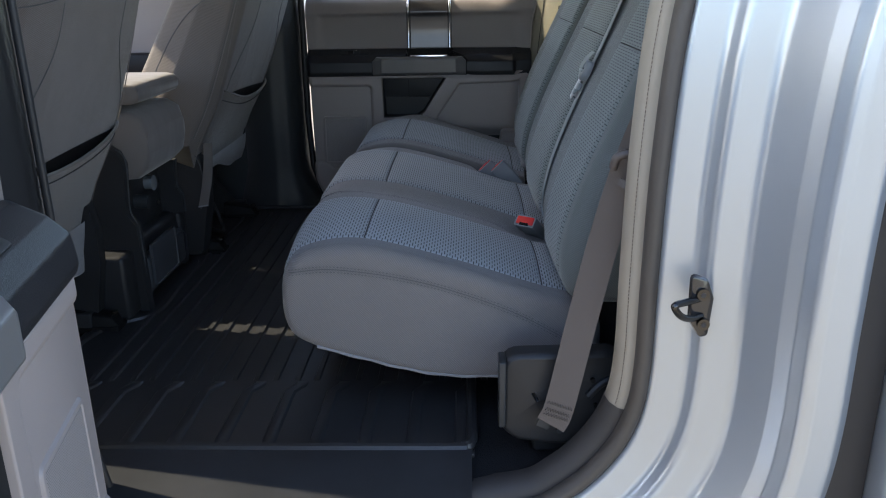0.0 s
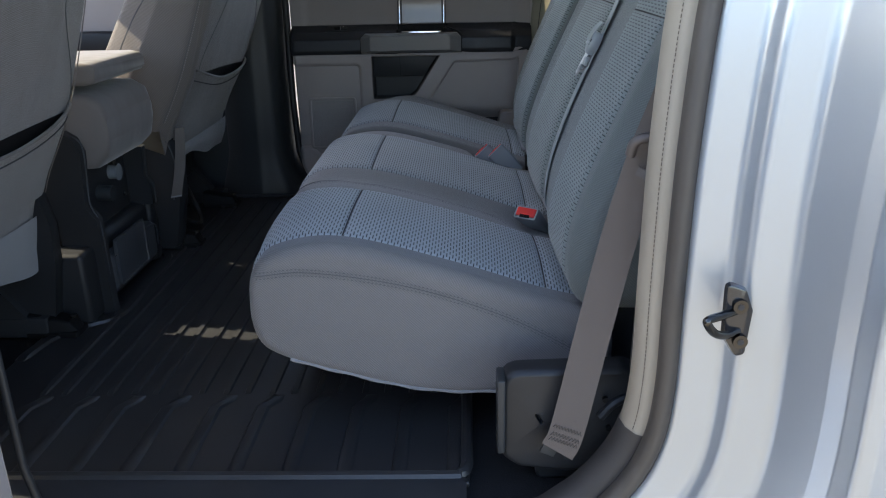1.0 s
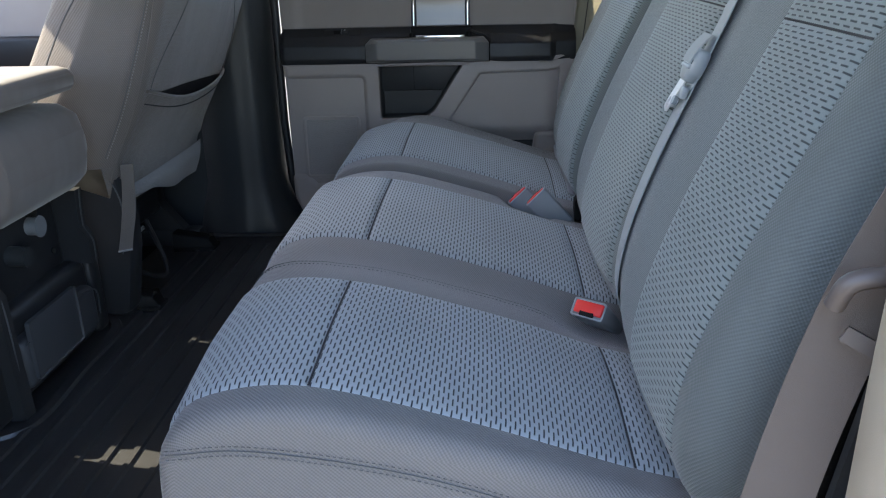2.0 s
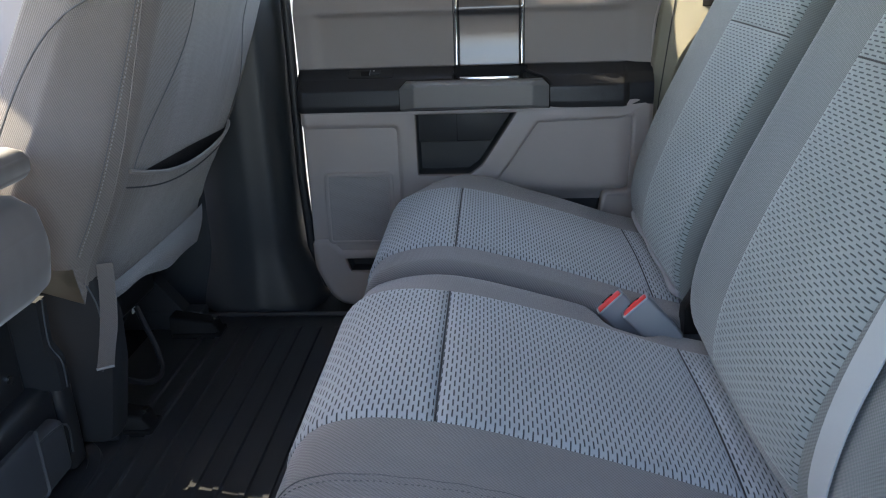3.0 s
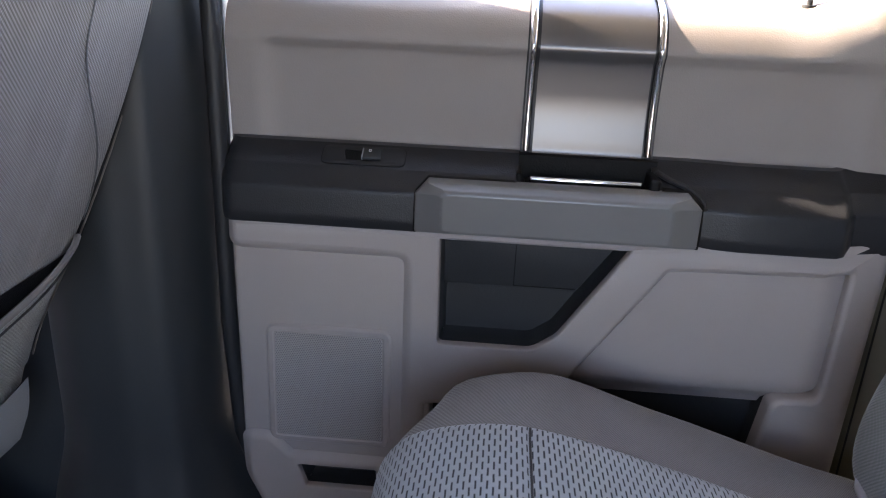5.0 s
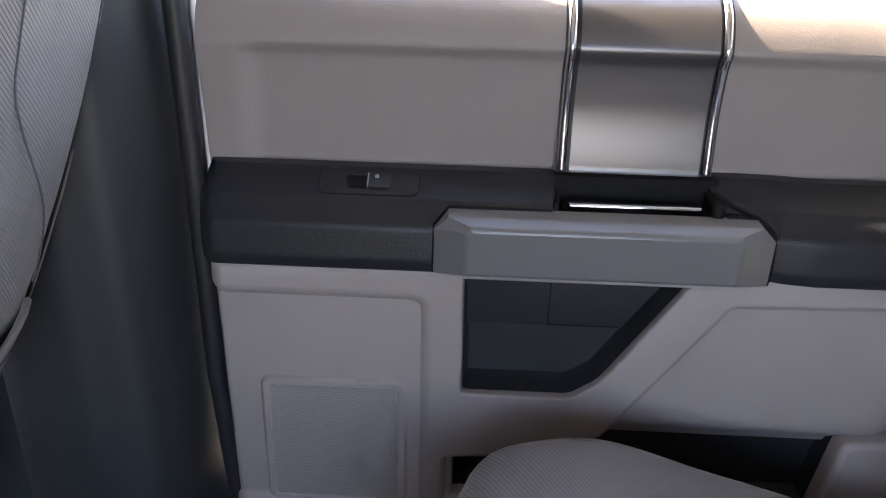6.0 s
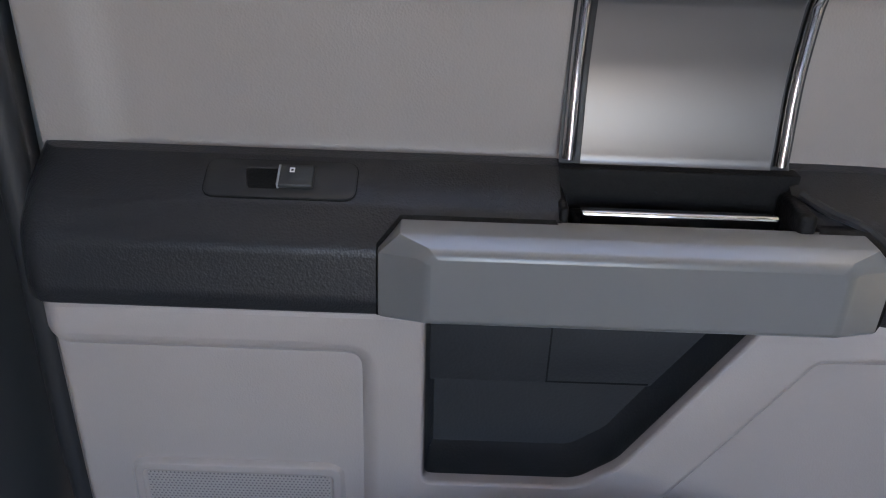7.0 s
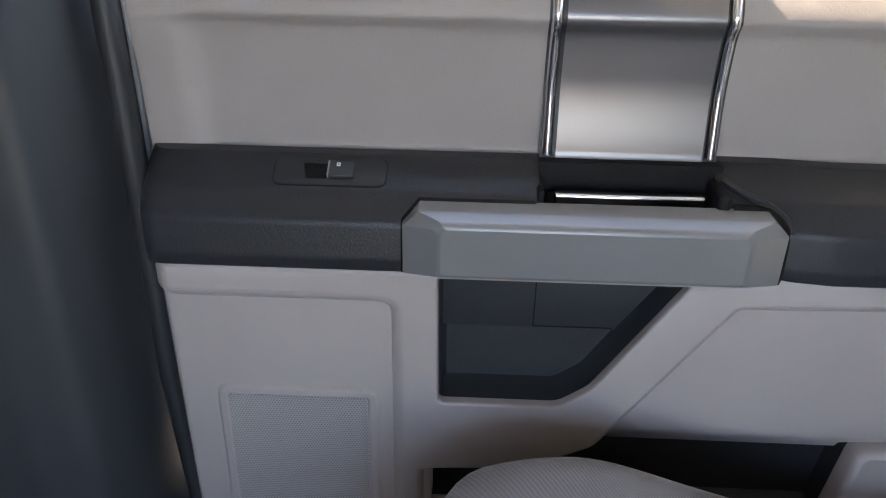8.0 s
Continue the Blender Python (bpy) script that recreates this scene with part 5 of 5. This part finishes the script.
# ---- floor mat ----
mat_ob = thing("floor_mat", (-0.3, 2.05, 0.0), label="black ribbed rubber floor mat with a raised edge", category="floor mat")
mo = Vector((-0.3, 2.05, 0.0))
part("mat_sheet", moved(box(-0.82, 0.09, 1.30, 2.86, -0.010, 0.0, 0.003), Matrix.Translation(-mo)), RUBBER, mat_ob)


def ridge(pts, w, h):
    """A low rounded rib along points on the mat."""
    rings = []
    pts = [Vector(p) for p in pts]
    for i, p in enumerate(pts):
        d = (pts[min(i + 1, len(pts) - 1)] - pts[max(i - 1, 0)]).normalized()
        a = d.cross(Vector((0, 0, 1))).normalized()
        k = 0.2 if i in (0, len(pts) - 1) else 1.0
        rings.append([p - a * w / 2, p - a * w * 0.34 + Vector((0, 0, h * k)), p + a * w * 0.34 + Vector((0, 0, h * k)), p + a * w / 2])
    return loft(rings)


rib = 0
for x in [0.0665 - 0.0853 * k for k in range(10)]:
    a = [(x, 1.325, -0.0005), (x, 1.34, -0.0005), (x, 1.515, -0.0005), (x + 0.018, 1.545, -0.0005), (x + 0.018, 1.56, -0.0005)]
    part("rib", moved(ridge(a, 0.026, 0.0045), Matrix.Translation(-mo)), RUBBER, mat_ob)
    for off in (0.006, 0.046):
        xx = x + off
        part("rib", moved(ridge([(xx, 1.565, -0.0005), (xx, 1.58, -0.0005), (xx, 2.1, -0.0005), (xx, 2.78, -0.0005), (xx, 2.80, -0.0005)], 0.014, 0.005), Matrix.Translation(-mo)), RUBBER, mat_ob)
edge = [(-0.80, 1.305, 0.008), (-0.4, 1.302, 0.009), (0.03, 1.302, 0.009), (0.072, 1.308, 0.009), (0.084, 1.325, 0.009), (0.086, 1.40, 0.008), (0.086, 1.9, 0.008), (0.086, 2.84, 0.008)]
part("raised_edge", moved(tube(spline(edge, 5), 0.010, 8), Matrix.Translation(-mo)), RUBBER, mat_ob)
part("raised_edge", moved(tube([(x, 2.858, 0.004) for x in steps(-0.80, 0.08, 8)], 0.0065, 8), Matrix.Translation(-mo)), RUBBER, mat_ob)
edge2 = [(-0.81, 1.70, -0.001), (-0.795, 1.79, -0.001), (-0.75, 1.86, -0.001), (-0.695, 1.92, -0.001), (-0.70, 2.09, -0.001), (-0.71, 2.27, -0.001), (-0.76, 2.34, -0.001), (-0.81, 2.36, -0.001)]
part("raised_edge", moved(ridge(spline(edge2, 6), 0.026, 0.007), Matrix.Translation(-mo)), RUBBER, mat_ob)
fl = sheet(lambda x, v: Vector((x, 1.297 - 0.125 * v, 0.012 - 0.02 * v * v)) - mo, steps(-0.62, 0.085, 20), steps(0, 1, 8))
bmesh.ops.solidify(fl, geom=fl.faces[:], thickness=0.004)
part("sill_flap", fl, RUBBER_SMOOTH_LIT, mat_ob, "smooth flap over the sill", angle=60)


# ---- near doorway: jamb, seal, silver body side ----
JAMB = spline([(0.475, 1.32), (0.415, 1.0), (0.362, 0.75), (0.345, 0.55), (0.341, 0.36), (0.340, 0.22), (0.329, 0.135), (0.296, 0.065), (0.235, 0.0), (0.15, -0.040), (-0.1, -0.055), (-0.6, -0.055)], 6)


def jamb_sweep(profile, pts=None):
    """A section of (outset from the doorway's edge, y) swept round the doorway."""
    pts = pts or JAMB
    rings = []
    for i, p in enumerate(pts):
        d = (pts[min(i + 1, len(pts) - 1)] - pts[max(i - 1, 0)]).normalized()
        n = Vector((-d.y, d.x))
        rings.append([(p.x + n.x * o, y, p.y + n.y * o) for o, y in profile])
    bm = loft(rings, cap=False, closed=False)
    return bm


LIP = [(-0.030, 1.262), (-0.034, 1.245), (-0.030, 1.225), (-0.018, 1.212), (-0.006, 1.212)]
low = next(i for i, p in enumerate(JAMB) if p.y < 0.13)
part("trim_lip_near", jamb_sweep(LIP, JAMB[:low + 1]), SEAL_TAN, label="grey-brown stitched trim lip round the doorway", category="trim", kind="structure", angle=60)
part("trim_lip_foot", jamb_sweep([(o - 0.0015, y - 0.0005) for o, y in LIP], JAMB[low - 1:]), SEAL, label="black lip along the foot of the doorway", category="trim", kind="structure", angle=60)
lip_line = []
for i, p in enumerate(JAMB[:low]):
    d = (JAMB[i + 1] - JAMB[max(i - 1, 0)]).normalized()
    lip_line.append((p.x - d.y * -0.0235, 1.2165, p.y + d.x * -0.0235))
part("lip_stitching", stitches(lip_line, 0.0045, 0.0015, 0.0006), STITCH_BROWN, label="dark stitching along the trim lip", category="stitching", kind="structure")
part("seal_near", jamb_sweep([(-0.008, 1.215), (-0.012, 1.200), (-0.006, 1.186), (0.004, 1.183), (0.012, 1.190), (0.013, 1.21)]), SEAL_BROWN, label="brown-black rubber door seal round the doorway", category="seal", kind="structure", angle=60)
jamb_prof = rounded([(0.008, 1.202), (0.013, 1.185), (0.058, 1.173), (0.068, 1.147), (0.114, 1.135), (0.142, 1.074), (0.155, 1.052), (0.157, 1.018), (0.172, 1.010), (0.205, 1.010), (0.222, 1.025), (0.228, 1.05)], [0.0002, 0.012, 0.018, 0.020, 0.024, 0.022, 0.014, 0.012, 0.012, 0.018, 0.010, 0.0002], 8)
jb = jamb_sweep(jamb_prof, JAMB)
part("body_side", jb, SILVER, label="silver painted door jamb and body side", category="car body", kind="structure", angle=70, weighted=True)
part("bed_gap", box(0.545, 0.64, 1.05, 1.09, -0.6, 1.2, 0.004), SEAL, label="dark gap behind the cab", category="gap", kind="structure")
part("bed_side", box(0.612, 2.6, 0.985, 1.06, -0.3, 0.62, 0.02), SILVER, label="silver truck bed side", category="car body", kind="structure")
part("wall_quarter", box(0.36, 0.82, 1.215, 1.26, -0.05, 1.32, 0.01), HEADLINER, label="grey inner quarter wall", category="wall", kind="structure")
part("front_door_near", merged(box(-1.75, -0.60, 1.10, 1.215, -0.06, 0.75, 0.02), box(-1.75, -0.60, 1.12, 1.18, 1.22, 1.36, 0.01)), GREY_PANEL, label="grey closed front door on the near side", category="car door", kind="structure")
part("front_door_far", merged(box(-1.75, -0.70, 2.96, 3.10, -0.06, 0.80, 0.02), box(-1.75, -0.70, 3.02, 3.08, 1.22, 1.36, 0.01)), GREY_PANEL, label="grey closed front passenger door", category="car door", kind="structure")

part("front_armrest_far", box(-1.70, -0.76, 2.93, 2.965, 0.46, 0.545, 0.012), BLACK_LEATHER, label="black armrest band on the front passenger door", category="armrest", kind="structure")
part("front_trim_far", box(-1.70, -0.70, 2.945, 2.965, -0.03, 0.455, 0.008), CHARCOAL, label="dark lower trim of the front passenger door", category="trim", kind="structure")

# door striker
st = thing("door_striker", (0.396, 1.138, 0.343), label="bright steel door striker loop on a black plate", category="door striker")
plate_l = rounded([(-0.010, -0.020), (0.005, -0.044), (0.013, -0.042), (0.017, 0.012), (0.008, 0.036), (-0.011, 0.044)], 0.004, 3)
part("striker_plate", plate(plate_l, [(0.0015, 0.0008), (0.003, 0.008)], at=lambda a, b, d: (a, d - 0.006, b)), GLOSS_BLACK, st, "dark bright-edged steel plate")
loop = [(0.004, -0.004, -0.013), (-0.012, -0.016, -0.013), (-0.030, -0.030, -0.004), (-0.041, -0.036, 0.010), (-0.040, -0.035, 0.015), (-0.022, -0.022, 0.014), (0.0, -0.004, 0.012)]
part("striker_loop", tube(spline(loop, 6), 0.0050, 10), DARK_CHROME, st, "bent steel loop")
for zz, xx in ((-0.024, 0.006), (0.020, 0.002)):
    part("bolt", tube([(xx, -0.013, zz), (xx, -0.004, zz)], 0.0085, 12), DARK_CHROME, st, "steel bolt head")
    part("bolt_socket", tube([(xx, -0.0138, zz), (xx, -0.0128, zz)], 0.004, 6), SEAL, st)


# ---- parked white car beyond the far windows ----
car = thing("parked_car", (-4.85, 27.4, GROUND_Z), label="white parked car standing on the concrete lot", category="car")
side = rounded([(-2.3, 0.30), (2.2, 0.30), (2.35, 0.55), (2.3, 0.95), (1.9, 1.05), (1.3, 1.45), (-0.5, 1.48), (-1.2, 1.05), (-2.2, 0.9)], 0.12, 4)
part("car_body", loft([[(p.x, y, p.y) for p in inset(side, k)] for y, k in ((-0.85, 0.06), (-0.80, 0.0), (0.80, 0.0), (0.85, 0.06))]), WHITE_PAINT, car, "glossy white body")
glass = rounded([(-0.95, 1.05), (1.6, 1.05), (1.2, 1.38), (-0.45, 1.40)], 0.06, 3)
part("side_window", loft([[(p.x, y, p.y) for p in glass] for y in (-0.862, -0.84)]), BLACK_PLASTIC, car, "dark side glass")
for wx in (-1.45, 1.55):
    arch = part("wheel_arch", tube([(wx, -0.872, 0.34), (wx, -0.80, 0.34)], 0.40, 24), BLACK_PLASTIC, car)
    wheel = part("wheel", tube([(wx, -0.895, 0.33), (wx, -0.70, 0.33)], 0.33, 24), SEAL, car, "black tyre")
    part("rim", tube([(wx, -0.905, 0.33), (wx, -0.88, 0.33)], 0.21, 20), STEEL, wheel, "bright rim")


# ---- small things under the front seats ----
def seat_track(x, y, label):
    ob = thing("seat_track", (x, y, 0.0), label=label, category="seat track", group="seat tracks on the floor")
    part("track_foot", box(-0.05, 0.06, -0.028, 0.028, -0.006, 0.012, 0.004), DEEP_BLACK, ob)
    part("track_cover", loft([[(xx, p.x, p.y) for p in rounded([(-w, 0.0), (w, 0.0), (w * 0.8, h), (-w * 0.8, h)], 0.008, 3)] for xx, w, h in ((0.058, 0.018, 0.012), (0.045, 0.026, 0.035), (-0.05, 0.028, 0.05))]), DEEP_BLACK, ob)
    part("track_bolt", tube([(0.046, 0, 0.036), (0.046, 0, 0.043)], 0.008, 6), STEEL, ob, "steel bolt head")
    return ob


for tx, ty in ((-0.71, 2.39), (-0.71, 2.77), (-0.80, 1.83), (-0.80, 1.43)):
    seat_track(tx, ty, "black front seat track end with a steel bolt")
tag = thing("wiring_tag", (-0.855, 2.785, 0.052), label="small white tag on wiring under the passenger seat", category="tag")
part("tag_sheet", box(-0.001, 0.001, -0.010, 0.010, -0.006, 0.006, 0.0004), SWITCH_MARK, tag)
part("tag_wire", tube(spline([(-0.01, -0.06, -0.02), (-0.004, -0.02, 0.004), (-0.003, 0.02, 0.002), (-0.01, 0.09, 0.02)], 6), 0.004, 6), BLACK_PLASTIC, tag)
cable = thing("seat_cable", (-0.72, 2.55, 0.0), label="black wiring cable loop under the passenger seat", category="cable")
part("cable_run", tube(spline([(-0.05, -0.12, 0.12), (0.0, -0.08, 0.05), (0.01, 0.0, 0.012), (-0.01, 0.06, 0.03), (-0.06, 0.10, 0.12)], 8), 0.006, 8), BLACK_PLASTIC, cable)
